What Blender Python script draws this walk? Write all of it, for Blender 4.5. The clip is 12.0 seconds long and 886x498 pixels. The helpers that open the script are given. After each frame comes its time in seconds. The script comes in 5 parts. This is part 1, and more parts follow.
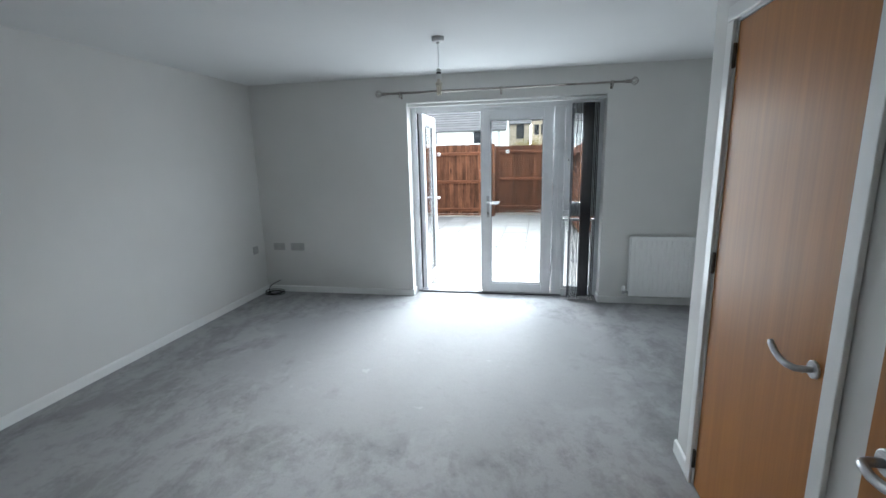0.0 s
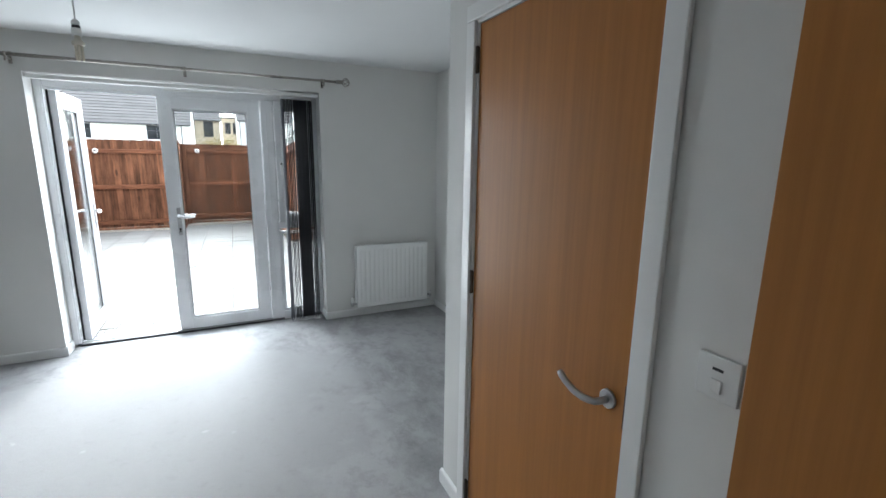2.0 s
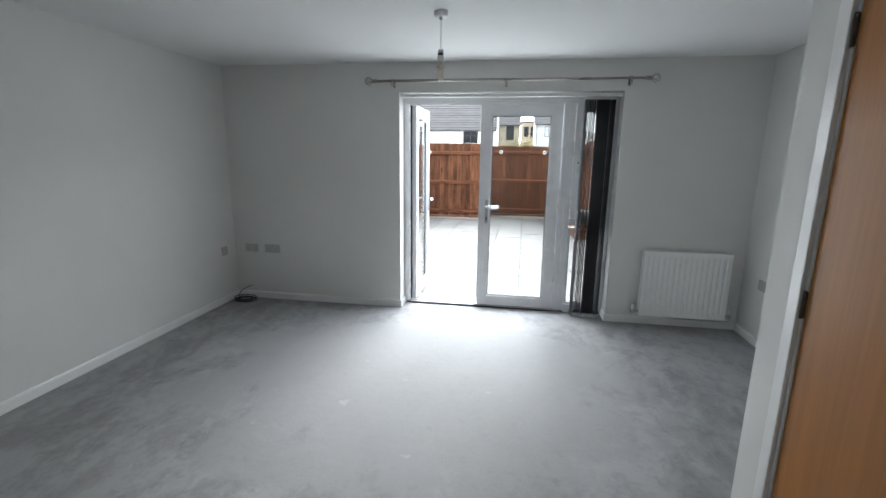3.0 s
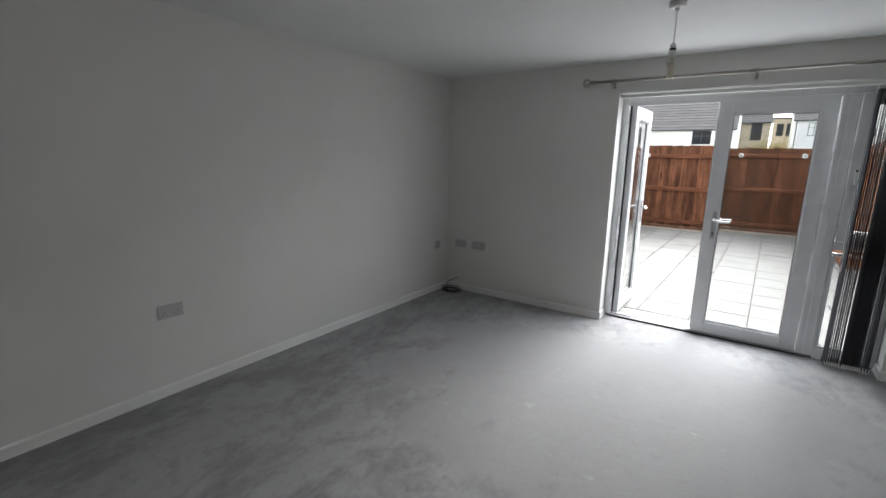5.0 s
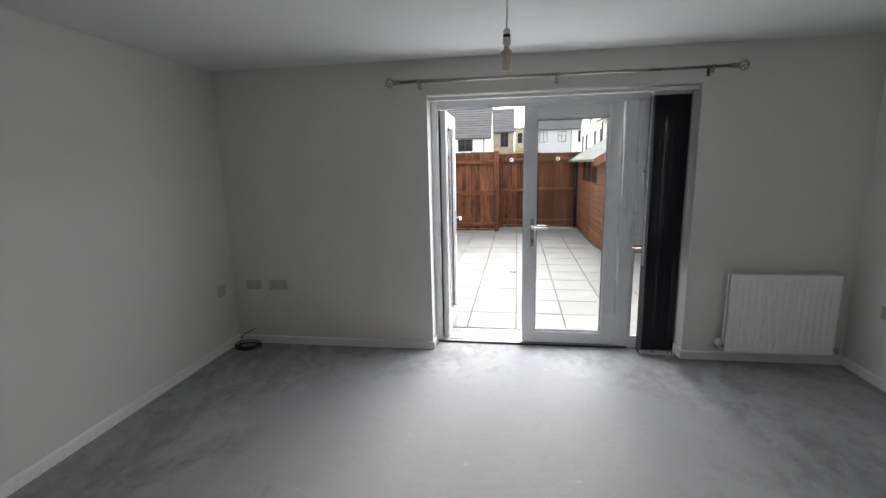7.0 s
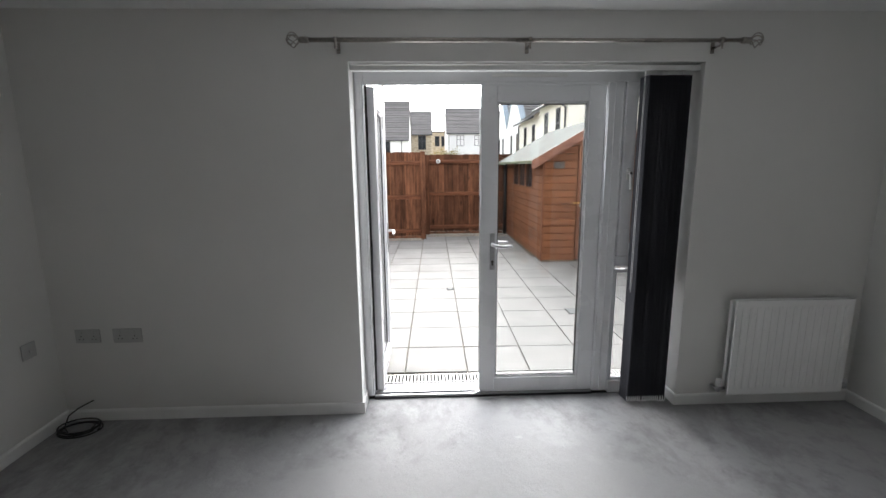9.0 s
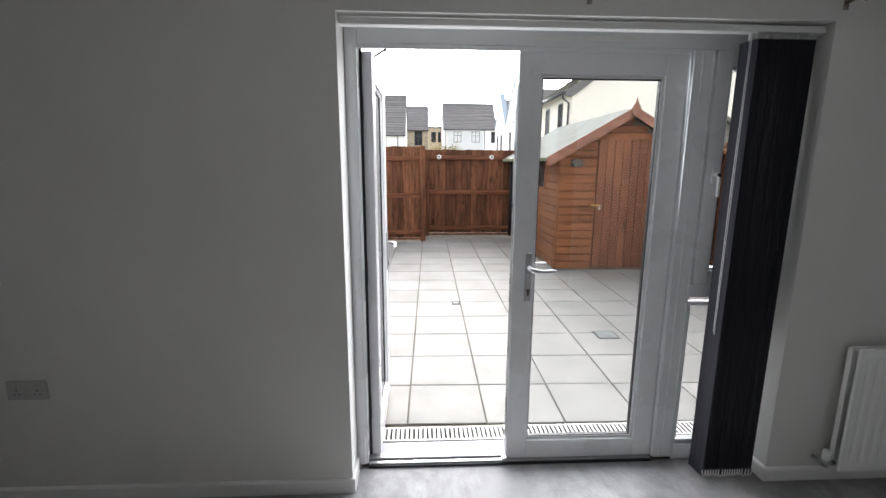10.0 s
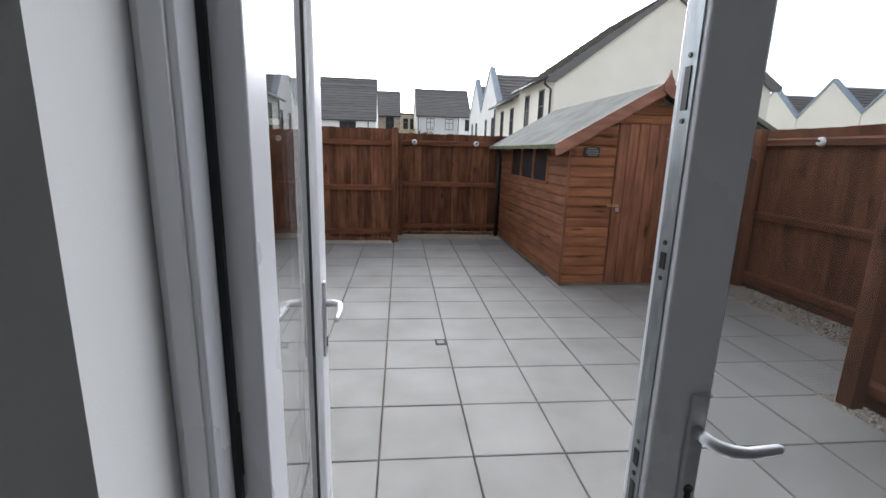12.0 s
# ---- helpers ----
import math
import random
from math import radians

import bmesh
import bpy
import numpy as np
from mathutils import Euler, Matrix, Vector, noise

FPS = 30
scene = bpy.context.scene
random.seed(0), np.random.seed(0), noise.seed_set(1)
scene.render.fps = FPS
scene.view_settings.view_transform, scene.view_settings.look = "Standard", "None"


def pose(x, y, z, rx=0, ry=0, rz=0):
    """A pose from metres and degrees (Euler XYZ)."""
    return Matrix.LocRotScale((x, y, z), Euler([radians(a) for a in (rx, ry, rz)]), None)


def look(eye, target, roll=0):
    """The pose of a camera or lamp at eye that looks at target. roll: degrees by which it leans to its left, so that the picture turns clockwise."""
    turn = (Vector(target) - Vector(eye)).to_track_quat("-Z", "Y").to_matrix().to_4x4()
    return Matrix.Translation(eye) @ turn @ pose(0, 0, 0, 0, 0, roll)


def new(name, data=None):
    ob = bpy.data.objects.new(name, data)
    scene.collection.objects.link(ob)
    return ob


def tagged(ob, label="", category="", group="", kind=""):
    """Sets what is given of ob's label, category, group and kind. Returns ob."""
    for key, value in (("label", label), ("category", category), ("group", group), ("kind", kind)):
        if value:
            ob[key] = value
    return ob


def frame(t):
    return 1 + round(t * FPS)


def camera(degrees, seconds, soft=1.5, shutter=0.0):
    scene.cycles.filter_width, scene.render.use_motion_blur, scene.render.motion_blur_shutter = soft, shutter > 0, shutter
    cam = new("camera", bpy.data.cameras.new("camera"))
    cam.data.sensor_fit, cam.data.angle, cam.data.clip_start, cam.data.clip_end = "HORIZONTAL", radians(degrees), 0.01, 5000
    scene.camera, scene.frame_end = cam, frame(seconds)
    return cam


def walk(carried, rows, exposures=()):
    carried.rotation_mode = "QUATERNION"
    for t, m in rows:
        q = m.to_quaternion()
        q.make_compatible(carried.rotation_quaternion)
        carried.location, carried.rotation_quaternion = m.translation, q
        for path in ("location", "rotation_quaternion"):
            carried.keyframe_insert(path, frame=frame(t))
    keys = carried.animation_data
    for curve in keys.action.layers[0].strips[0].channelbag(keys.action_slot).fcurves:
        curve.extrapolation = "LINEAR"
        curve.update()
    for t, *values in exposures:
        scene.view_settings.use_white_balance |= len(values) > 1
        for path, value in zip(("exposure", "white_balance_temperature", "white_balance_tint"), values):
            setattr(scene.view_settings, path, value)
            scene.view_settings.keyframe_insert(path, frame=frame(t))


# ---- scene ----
cam = camera(89.5, 12.0)
PATH = [
    (0, (0.629, 0.012, 1.560), (0.252, 1.935, 1.157), -1.4),
    (0.5, (0.620, 0.223, 1.572), (0.398, 2.171, 1.175), -0.3),
    (1, (0.599, 0.442, 1.562), (1.127, 2.328, 1.158), 0.8),
    (1.5, (0.573, 0.533, 1.574), (1.411, 2.303, 1.168), 0.5),
    (2, (0.548, 0.558, 1.568), (1.406, 2.320, 1.172), 0.8),
    (2.5, (0.446, 0.556, 1.559), (0.789, 2.482, 1.144), -0.3),
    (3, (0.465, 0.493, 1.548), (0.153, 2.426, 1.140), 0.8),
    (3.5, (0.496, 0.445, 1.559), (-0.375, 2.197, 1.147), 1.8),
    (3.7, (0.514, 0.428, 1.554), (-0.548, 2.070, 1.136), 0.9),
    (5.3, (0.425, 0.540, 1.573), (-0.700, 2.145, 1.160), 1.0),
    (5.5, (0.385, 0.608, 1.582), (-0.554, 2.324, 1.167), 0.4),
    (6, (0.199, 0.754, 1.615), (-0.308, 2.644, 1.201), -1.8),
    (6.5, (0.081, 0.912, 1.578), (-0.276, 2.838, 1.171), -1.4),
    (7, (-0.016, 1.172, 1.586), (-0.310, 3.116, 1.216), -1.3),
    (7.5, (-0.113, 1.398, 1.573), (-0.246, 3.362, 1.218), -0.5),
    (7.7, (-0.177, 1.478, 1.561), (-0.225, 3.448, 1.219), -0.3),
    (9.5, (-0.278, 2.517, 1.551), (-0.200, 4.481, 1.180), -0.3),
    (10, (-0.337, 2.912, 1.549), (-0.244, 4.874, 1.170), 0.3),
    (10.5, (-0.342, 3.265, 1.526), (-0.237, 5.221, 1.121), 1.1),
    (11, (-0.330, 3.628, 1.553), (-0.212, 5.581, 1.137), 1.5),
    (11.5, (-0.370, 4.015, 1.535), (-0.213, 5.965, 1.117), 1.7),
    (12, (-0.349, 4.352, 1.516), (-0.126, 6.293, 1.090), 1.6),
]
EXPOSURES = [(0, 3.05, 5700, 3), (0.5, 2.85, 5800, 3), (1, 2.8, 5850, 3), (2, 3.1, 5850, 4), (3.5, 2.7, 6100, 6), (5.5, 2.4, 6300, 9), (7.5, 2.35, 6350, 10), (9.5, 2.25, 6350, 10), (10.5, 2.1, 6300, 11), (11, 1.85, 6250, 11), (11.5, 1.48, 6200, 11), (12, 1.17, 6050, 11)]
walk(cam, [(t, look(eye, target, roll)) for t, eye, target, roll in PATH], EXPOSURES)

# ---- light ----
world = bpy.data.worlds.new("overcast_sky")
scene.world = world
world.use_nodes = True
wn, wl = world.node_tree.nodes, world.node_tree.links
SUN_ELEVATION, SUN_ROTATION = radians(32), radians(7)
sky = wn.new("ShaderNodeTexSky")
sky.sky_type, sky.sun_disc = "NISHITA", False
sky.sun_elevation, sky.sun_rotation = SUN_ELEVATION, SUN_ROTATION
sky.air_density, sky.dust_density, sky.ozone_density = 1.0, 3.0, 1.0
grey = wn.new("ShaderNodeHueSaturation")
grey.inputs["Saturation"].default_value = 0.18
wl.new(sky.outputs[0], grey.inputs["Color"])
wl.new(grey.outputs[0], wn["Background"].inputs[0])
wn["Background"].inputs[1].default_value = 0.15
sun_data = bpy.data.lights.new("sun", "SUN")
sun_data.energy, sun_data.angle, sun_data.color = 0.7, radians(105), (1.0, 0.99, 0.98)
sun = new("sun", sun_data)
sun.matrix_world = look((math.sin(SUN_ROTATION) * 30, math.cos(SUN_ROTATION) * 30, 30 * math.tan(SUN_ELEVATION)), (0, 0, 0))

# area lamp added in the garden door opening, strengthens the sky's light indoors
opening_data = bpy.data.lights.new("door_fill_lamp", "AREA")
opening_data.shape, opening_data.size, opening_data.size_y = "RECTANGLE", 1.5, 1.95
opening_data.energy, opening_data.color = 3.3, (0.97, 0.99, 1.0)
opening = new("door_fill_lamp", opening_data)
opening.matrix_world = look((0.15, 4.968, 1.04), (0.15, 0.0, 1.2))


# ---- materials ----
def material(name, colour, rough=0.6, metal=0.0, dark=None, scale=(4, 4, 4), detail=6, low=0.35, high=0.65,
             large=0.0, random_value=0.0, island=False, bump=0.0, bump_scale=(60, 60, 60), bump_size=0.002, coat=0.0, rough_var=0.0):
    """Principled surface: two tones mixed by a stretched noise, a second broad noise, a chance value for each piece, fine relief."""
    m = bpy.data.materials.new(name)
    m.use_nodes = True
    n, l = m.node_tree.nodes, m.node_tree.links
    b = n["Principled BSDF"]
    b.inputs["Roughness"].default_value, b.inputs["Metallic"].default_value = rough, metal
    b.inputs["Coat Weight"].default_value = coat
    at = n.new("ShaderNodeNewGeometry").outputs["Position"]

    def tex(sc, det=6.0, shift=0.0):
        mp = n.new("ShaderNodeMapping")
        mp.inputs["Scale"].default_value = sc
        mp.inputs["Location"].default_value = (shift, shift, shift)
        l.new(at, mp.inputs[0])
        t = n.new("ShaderNodeTexNoise")
        t.inputs["Scale"].default_value, t.inputs["Detail"].default_value = 1.0, det
        l.new(mp.outputs[0], t.inputs[0])
        return t.outputs["Fac"]

    ramp = n.new("ShaderNodeValToRGB")
    d = dark or tuple(c * 0.9 for c in colour)
    ramp.color_ramp.elements[0].position, ramp.color_ramp.elements[1].position = low, high
    ramp.color_ramp.elements[0].color, ramp.color_ramp.elements[1].color = (*d, 1), (*colour, 1)
    l.new(tex(scale, detail), ramp.inputs[0])
    out = ramp.outputs[0]

    def gain(socket, amount, colour_in):
        mul = n.new("ShaderNodeMath")
        mul.operation = "MULTIPLY_ADD"
        mul.inputs[1].default_value, mul.inputs[2].default_value = 2 * amount, 1 - amount
        l.new(socket, mul.inputs[0])
        hs = n.new("ShaderNodeHueSaturation")
        l.new(mul.outputs[0], hs.inputs["Value"])
        l.new(colour_in, hs.inputs["Color"])
        return hs.outputs[0]

    if large:
        out = gain(tex((0.9, 0.9, 0.9), 3.0, 7.3), large, out)
    if random_value:
        out = gain(n.new("ShaderNodeObjectInfo").outputs["Random"], random_value, out)
    if island:
        out = gain(n.new("ShaderNodeNewGeometry").outputs["Random Per Island"], 0.16, out)
    l.new(out, b.inputs["Base Color"])
    if rough_var:
        mr = n.new("ShaderNodeMapRange")
        mr.inputs["To Min"].default_value, mr.inputs["To Max"].default_value = rough - rough_var, rough + rough_var
        l.new(tex((3, 3, 3), 5.0, 2.2), mr.inputs[0])
        l.new(mr.outputs[0], b.inputs["Roughness"])
    if bump:
        bp = n.new("ShaderNodeBump")
        bp.inputs["Strength"].default_value, bp.inputs["Distance"].default_value = bump, bump_size
        l.new(tex(bump_scale, 4.0, 1.7), bp.inputs["Height"])
        l.new(bp.outputs[0], b.inputs["Normal"])
    return m


def pane_material(name, tint, base=0.035, rough=0.0):
    m = bpy.data.materials.new(name)
    m.use_nodes = True
    n, l = m.node_tree.nodes, m.node_tree.links
    n.remove(n["Principled BSDF"])
    mix, clear, gloss, fres = (n.new("ShaderNode" + k) for k in ("MixShader", "BsdfTransparent", "BsdfGlossy", "LayerWeight"))
    clear.inputs[0].default_value = (*tint, 1)
    gloss.inputs["Roughness"].default_value = rough
    fres.inputs["Blend"].default_value = 0.5
    power, share = n.new("ShaderNodeMath"), n.new("ShaderNodeMath")
    power.operation, share.operation = "POWER", "MULTIPLY_ADD"
    power.inputs[1].default_value = 3.8
    share.inputs[1].default_value, share.inputs[2].default_value = 0.95, base
    l.new(fres.outputs["Facing"], power.inputs[0])
    l.new(power.outputs[0], share.inputs[0])
    l.new(share.outputs[0], mix.inputs[0])
    l.new(clear.outputs[0], mix.inputs[1])
    l.new(gloss.outputs[0], mix.inputs[2])
    l.new(mix.outputs[0], n["Material Output"].inputs[0])
    return m


WALL = material("wall_paint", (0.70, 0.695, 0.675), 0.75, dark=(0.675, 0.67, 0.65), scale=(2, 2, 2), large=0.03, bump=0.25, bump_scale=(180, 180, 180), bump_size=0.001)
CEIL = material("ceiling_paint", (0.73, 0.735, 0.73), 0.85, dark=(0.71, 0.715, 0.71), scale=(1.5, 1.5, 1.5), large=0.02, bump=0.2, bump_scale=(3, 3, 3), bump_size=0.01)
GLOSS_WHITE = material("white_gloss_paint", (0.8, 0.8, 0.79), 0.3, dark=(0.77, 0.77, 0.76), scale=(6, 6, 6), bump=0.1, bump_scale=(90, 90, 90), bump_size=0.0005)
UPVC = material("white_upvc", (0.8, 0.81, 0.83), 0.28, dark=(0.77, 0.78, 0.8), scale=(5, 5, 5), rough_var=0.06)
PLASTIC = material("white_plastic", (0.78, 0.78, 0.77), 0.3, dark=(0.75, 0.75, 0.74), scale=(9, 9, 9))
CREAM = material("cream_plastic", (0.62, 0.58, 0.5), 0.35, dark=(0.55, 0.5, 0.42), scale=(30, 30, 30))
BLACK = material("black_rubber", (0.015, 0.015, 0.016), 0.5, dark=(0.01, 0.01, 0.011), scale=(20, 20, 20))
DARK_METAL = material("dark_hinge_metal", (0.12, 0.10, 0.085), 0.4, 0.9, dark=(0.07, 0.06, 0.05), scale=(40, 40, 40))
STEEL = material("brushed_steel", (0.55, 0.55, 0.56), 0.28, 1.0, dark=(0.45, 0.45, 0.46), scale=(40, 40, 200), rough_var=0.06)
SATIN = material("satin_silver_handle", (0.5, 0.5, 0.51), 0.38, 0.6, dark=(0.44, 0.44, 0.45), scale=(40, 40, 60), rough_var=0.06)
ALUMINIUM = material("threshold_aluminium", (0.5, 0.5, 0.52), 0.42, 0.5, dark=(0.4, 0.4, 0.42), scale=(2, 60, 60), rough_var=0.08)
NICKEL = material("satin_nickel", (0.40, 0.37, 0.34), 0.3, 1.0, dark=(0.28, 0.26, 0.24), scale=(60, 60, 60), rough_var=0.08)
OAK = material("oak_veneer", (0.41, 0.17, 0.038), 0.4, dark=(0.345, 0.142, 0.034), scale=(22, 22, 0.6), detail=14, low=0.26, high=0.72, large=0.06, bump=0.12, bump_scale=(160, 160, 4), bump_size=0.0006, rough_var=0.05)
PLATE = material("moulded_grey_white_plate", (0.5, 0.5, 0.495), 0.22, dark=(0.47, 0.47, 0.465), scale=(9, 9, 9))
SWITCH_WHITE = material("switch_plate_plastic", (0.71, 0.71, 0.7), 0.3, dark=(0.69, 0.69, 0.68), scale=(9, 9, 9))
RADIATOR = material("radiator_enamel", (0.88, 0.88, 0.87), 0.25, dark=(0.86, 0.86, 0.85), scale=(5, 5, 5))
VANE = material("black_vane_fabric", (0.04, 0.04, 0.05), 0.8, dark=(0.028, 0.028, 0.035), scale=(90, 90, 3), bump=0.3, bump_scale=(400, 400, 400), bump_size=0.0005)
SILL = material("sill_aluminium", (0.21, 0.21, 0.235), 0.5, 0.2, dark=(0.175, 0.175, 0.2), scale=(8, 8, 8), large=0.08)
ZINC_PLATE = material("zinc_plated_strip", (0.34, 0.37, 0.38), 0.42, 0.75, dark=(0.24, 0.265, 0.275), scale=(60, 60, 20))
GRILLE = material("galvanised_grille", (0.45, 0.45, 0.43), 0.45, 0.3, dark=(0.5, 0.5, 0.48), scale=(30, 30, 30))
DRAIN_DARK = material("drain_interior", (0.03, 0.03, 0.03), 0.8, dark=(0.02, 0.02, 0.02), scale=(12, 12, 12))
SLAB = material("concrete_slab", (0.265, 0.256, 0.244), 0.75, dark=(0.205, 0.198, 0.187), scale=(2.2, 2.2, 2.2), detail=9, low=0.3, high=0.7, large=0.06, random_value=0.09, bump=0.35, bump_scale=(70, 70, 70), bump_size=0.002, rough_var=0.1)


def stain_edges(m):
    """Dirt that has crept in from the joints of each slab, ragged, a few centimetres wide."""
    n, l = m.node_tree.nodes, m.node_tree.links
    b = n["Principled BSDF"]
    base = b.inputs["Base Color"].links[0].from_socket
    split = n.new("ShaderNodeSeparateXYZ")
    l.new(n.new("ShaderNodeTexCoord").outputs["Generated"], split.inputs[0])

    def op(kind, a, c):
        k = n.new("ShaderNodeMath")
        k.operation = kind
        for socket, v in zip(k.inputs, (a, c)):
            if isinstance(v, float):
                socket.default_value = v
            else:
                l.new(v, socket)
        return k.outputs[0]

    near = op("MINIMUM", op("MINIMUM", split.outputs[0], op("SUBTRACT", 1.0, split.outputs[0])), op("MINIMUM", split.outputs[1], op("SUBTRACT", 1.0, split.outputs[1])))
    t = n.new("ShaderNodeTexNoise")
    t.inputs["Scale"].default_value, t.inputs["Detail"].default_value = 3.0, 8.0
    l.new(n.new("ShaderNodeNewGeometry").outputs["Position"], t.inputs["Vector"])
    ragged = op("ADD", near, op("MULTIPLY", op("SUBTRACT", t.outputs["Fac"], 0.5), 0.3))
    r = n.new("ShaderNodeMapRange")
    r.interpolation_type = "SMOOTHSTEP"
    for k, v in zip(("From Min", "From Max", "To Min", "To Max"), (-0.06, 0.09, 0.91, 1.0)):
        r.inputs[k].default_value = v
    l.new(ragged, r.inputs[0])
    hs = n.new("ShaderNodeHueSaturation")
    l.new(r.outputs[0], hs.inputs["Value"])
    l.new(base, hs.inputs["Color"])
    l.new(hs.outputs[0], b.inputs["Base Color"])


stain_edges(SLAB)
JOINT = material("mortar_joint", (0.13, 0.105, 0.06), 0.9, dark=(0.04, 0.035, 0.025), scale=(9, 9, 9), bump=0.6, bump_scale=(120, 120, 120), bump_size=0.003)
GRAVEL = material("gravel_stone", (0.5, 0.46, 0.39), 0.85, dark=(0.24, 0.215, 0.18), scale=(50, 50, 50), island=True, bump=0.3, bump_scale=(200, 200, 200), bump_size=0.001)
# ground out of view, made pale to bounce light up onto the house walls
EARTH = material("pale_ground", (0.36, 0.35, 0.31), 0.95, dark=(0.22, 0.22, 0.17), scale=(0.8, 0.8, 0.8), bump=0.6, bump_scale=(8, 8, 8), bump_size=0.02)
FENCE = material("stained_fence_wood", (0.2, 0.088, 0.047), 0.75, dark=(0.088, 0.037, 0.02), scale=(24, 24, 1.6), detail=10, low=0.28, high=0.7, large=0.28, random_value=0.3, bump=0.5, bump_scale=(120, 120, 6), bump_size=0.0015, rough_var=0.1)
RAIL = material("stained_rail_wood", (0.2, 0.082, 0.043), 0.7, dark=(0.11, 0.042, 0.022), scale=(2.5, 2.5, 30), detail=8, low=0.25, high=0.7, large=0.15, random_value=0.1, bump=0.5, bump_scale=(8, 8, 120), bump_size=0.0015)
SHED = material("shed_cladding_wood", (0.25, 0.107, 0.054), 0.8, dark=(0.18, 0.073, 0.036), scale=(2.2, 2.2, 34), detail=8, low=0.25, high=0.68, large=0.1, random_value=0.14, bump=0.45, bump_scale=(7, 7, 130), bump_size=0.0015, rough_var=0.1)
SHED_DOOR = material("shed_door_wood", (0.225, 0.1, 0.058), 0.7, dark=(0.13, 0.052, 0.03), scale=(30, 30, 2.0), detail=8, low=0.25, high=0.68, large=0.1, random_value=0.14, bump=0.45, bump_scale=(130, 130, 7), bump_size=0.0015)


def blotch(m, low=0.62, high=1.12, stretch=(7, 7, 2.2), knots=True):
    """Uneven take-up of the stain along each board, and a few dark knots."""
    n, l = m.node_tree.nodes, m.node_tree.links
    b = n["Principled BSDF"]
    out = b.inputs["Base Color"].links[0].from_socket
    at = n.new("ShaderNodeNewGeometry").outputs["Position"]
    shift = n.new("ShaderNodeVectorMath")
    shift.operation = "MULTIPLY_ADD"
    shift.inputs[1].default_value = (9, 9, 9)
    l.new(n.new("ShaderNodeObjectInfo").outputs["Random"], shift.inputs[0])
    l.new(at, shift.inputs[2])

    def times(socket, a, c, d, e, colour_in):
        r = n.new("ShaderNodeMapRange")
        for k, v in zip(("From Min", "From Max", "To Min", "To Max"), (a, c, d, e)):
            r.inputs[k].default_value = v
        l.new(socket, r.inputs[0])
        hs = n.new("ShaderNodeHueSaturation")
        l.new(r.outputs[0], hs.inputs["Value"])
        l.new(colour_in, hs.inputs["Color"])
        return hs.outputs[0]

    mp = n.new("ShaderNodeMapping")
    mp.inputs["Scale"].default_value = stretch
    l.new(shift.outputs[0], mp.inputs[0])
    t = n.new("ShaderNodeTexNoise")
    t.inputs["Scale"].default_value, t.inputs["Detail"].default_value, t.inputs["Roughness"].default_value = 1.0, 9.0, 0.62
    l.new(mp.outputs[0], t.inputs["Vector"])
    out = times(t.outputs["Fac"], 0.36, 0.62, low, high, out)
    if knots:
        k = n.new("ShaderNodeTexVoronoi")
        k.inputs["Scale"].default_value = 0.75
        l.new(mp.outputs[0], k.inputs["Vector"])
        out = times(k.outputs["Distance"], 0.08, 0.17, 0.4, 1.0, out)
    l.new(out, b.inputs["Base Color"])


blotch(FENCE, 0.66, 1.15, (7, 7, 2.6))
blotch(RAIL, 0.7, 1.1, (2.2, 2.2, 12))
blotch(SHED, 0.74, 1.12, (2.0, 2.0, 11))
blotch(SHED_DOOR, 0.74, 1.12)
blotch(OAK, 0.93, 1.04, (70, 70, 2.2), False)
for wood, shine in ((FENCE, 0.15), (RAIL, 0.15), (SHED, 0.18), (SHED_DOOR, 0.18), (OAK, 0.28)):
    wood.node_tree.nodes["Principled BSDF"].inputs["Specular IOR Level"].default_value = shine
FASCIA = material("shed_fascia_wood", (0.25, 0.108, 0.068), 0.6, dark=(0.16, 0.065, 0.04), scale=(3, 3, 14), large=0.1, bump=0.3, bump_scale=(9, 9, 90), bump_size=0.001)
FELT = material("green_roof_felt", (0.15, 0.155, 0.138), 0.95, dark=(0.095, 0.1, 0.085), scale=(3, 3, 3), large=0.12, bump=0.7, bump_scale=(260, 260, 260), bump_size=0.002)
MOSS = material("mossy_felt_edge", (0.13, 0.14, 0.07), 0.95, dark=(0.06, 0.07, 0.035), scale=(20, 20, 20), bump=0.5, bump_scale=(90, 90, 90), bump_size=0.003)
RENDER = material("white_render", (0.86, 0.85, 0.82), 0.85, dark=(0.81, 0.8, 0.77), scale=(0.7, 0.7, 0.7), large=0.05, bump=0.3, bump_scale=(40, 40, 40), bump_size=0.003)
CREAM_RENDER = material("cream_render", (0.86, 0.81, 0.71), 0.85, dark=(0.81, 0.76, 0.66), scale=(0.6, 0.6, 0.6), large=0.05, bump=0.3, bump_scale=(40, 40, 40), bump_size=0.003)
GREY_RENDER = material("grey_render", (0.6, 0.6, 0.6), 0.85, dark=(0.56, 0.56, 0.56), scale=(0.7, 0.7, 0.7), large=0.04)
STONE = material("buff_stone", (0.47, 0.40, 0.30), 0.85, dark=(0.3, 0.25, 0.18), scale=(2.2, 2.2, 5.0), low=0.35, high=0.6, large=0.08, bump=0.6, bump_scale=(4, 4, 9), bump_size=0.02)
TILE = material("grey_roof_tile", (0.175, 0.165, 0.16), 0.9, dark=(0.15, 0.142, 0.138), scale=(0.8, 3, 3), large=0.08, island=True, bump=0.3, bump_scale=(12, 12, 12), bump_size=0.01)
BROWN_TILE = material("lichened_roof_tile", (0.17, 0.155, 0.125), 0.8, dark=(0.09, 0.085, 0.075), scale=(4, 4, 4), large=0.12, island=True)
ZINC = material("blue_grey_trim", (0.27, 0.33, 0.38), 0.5, dark=(0.23, 0.28, 0.33), scale=(2, 2, 2))
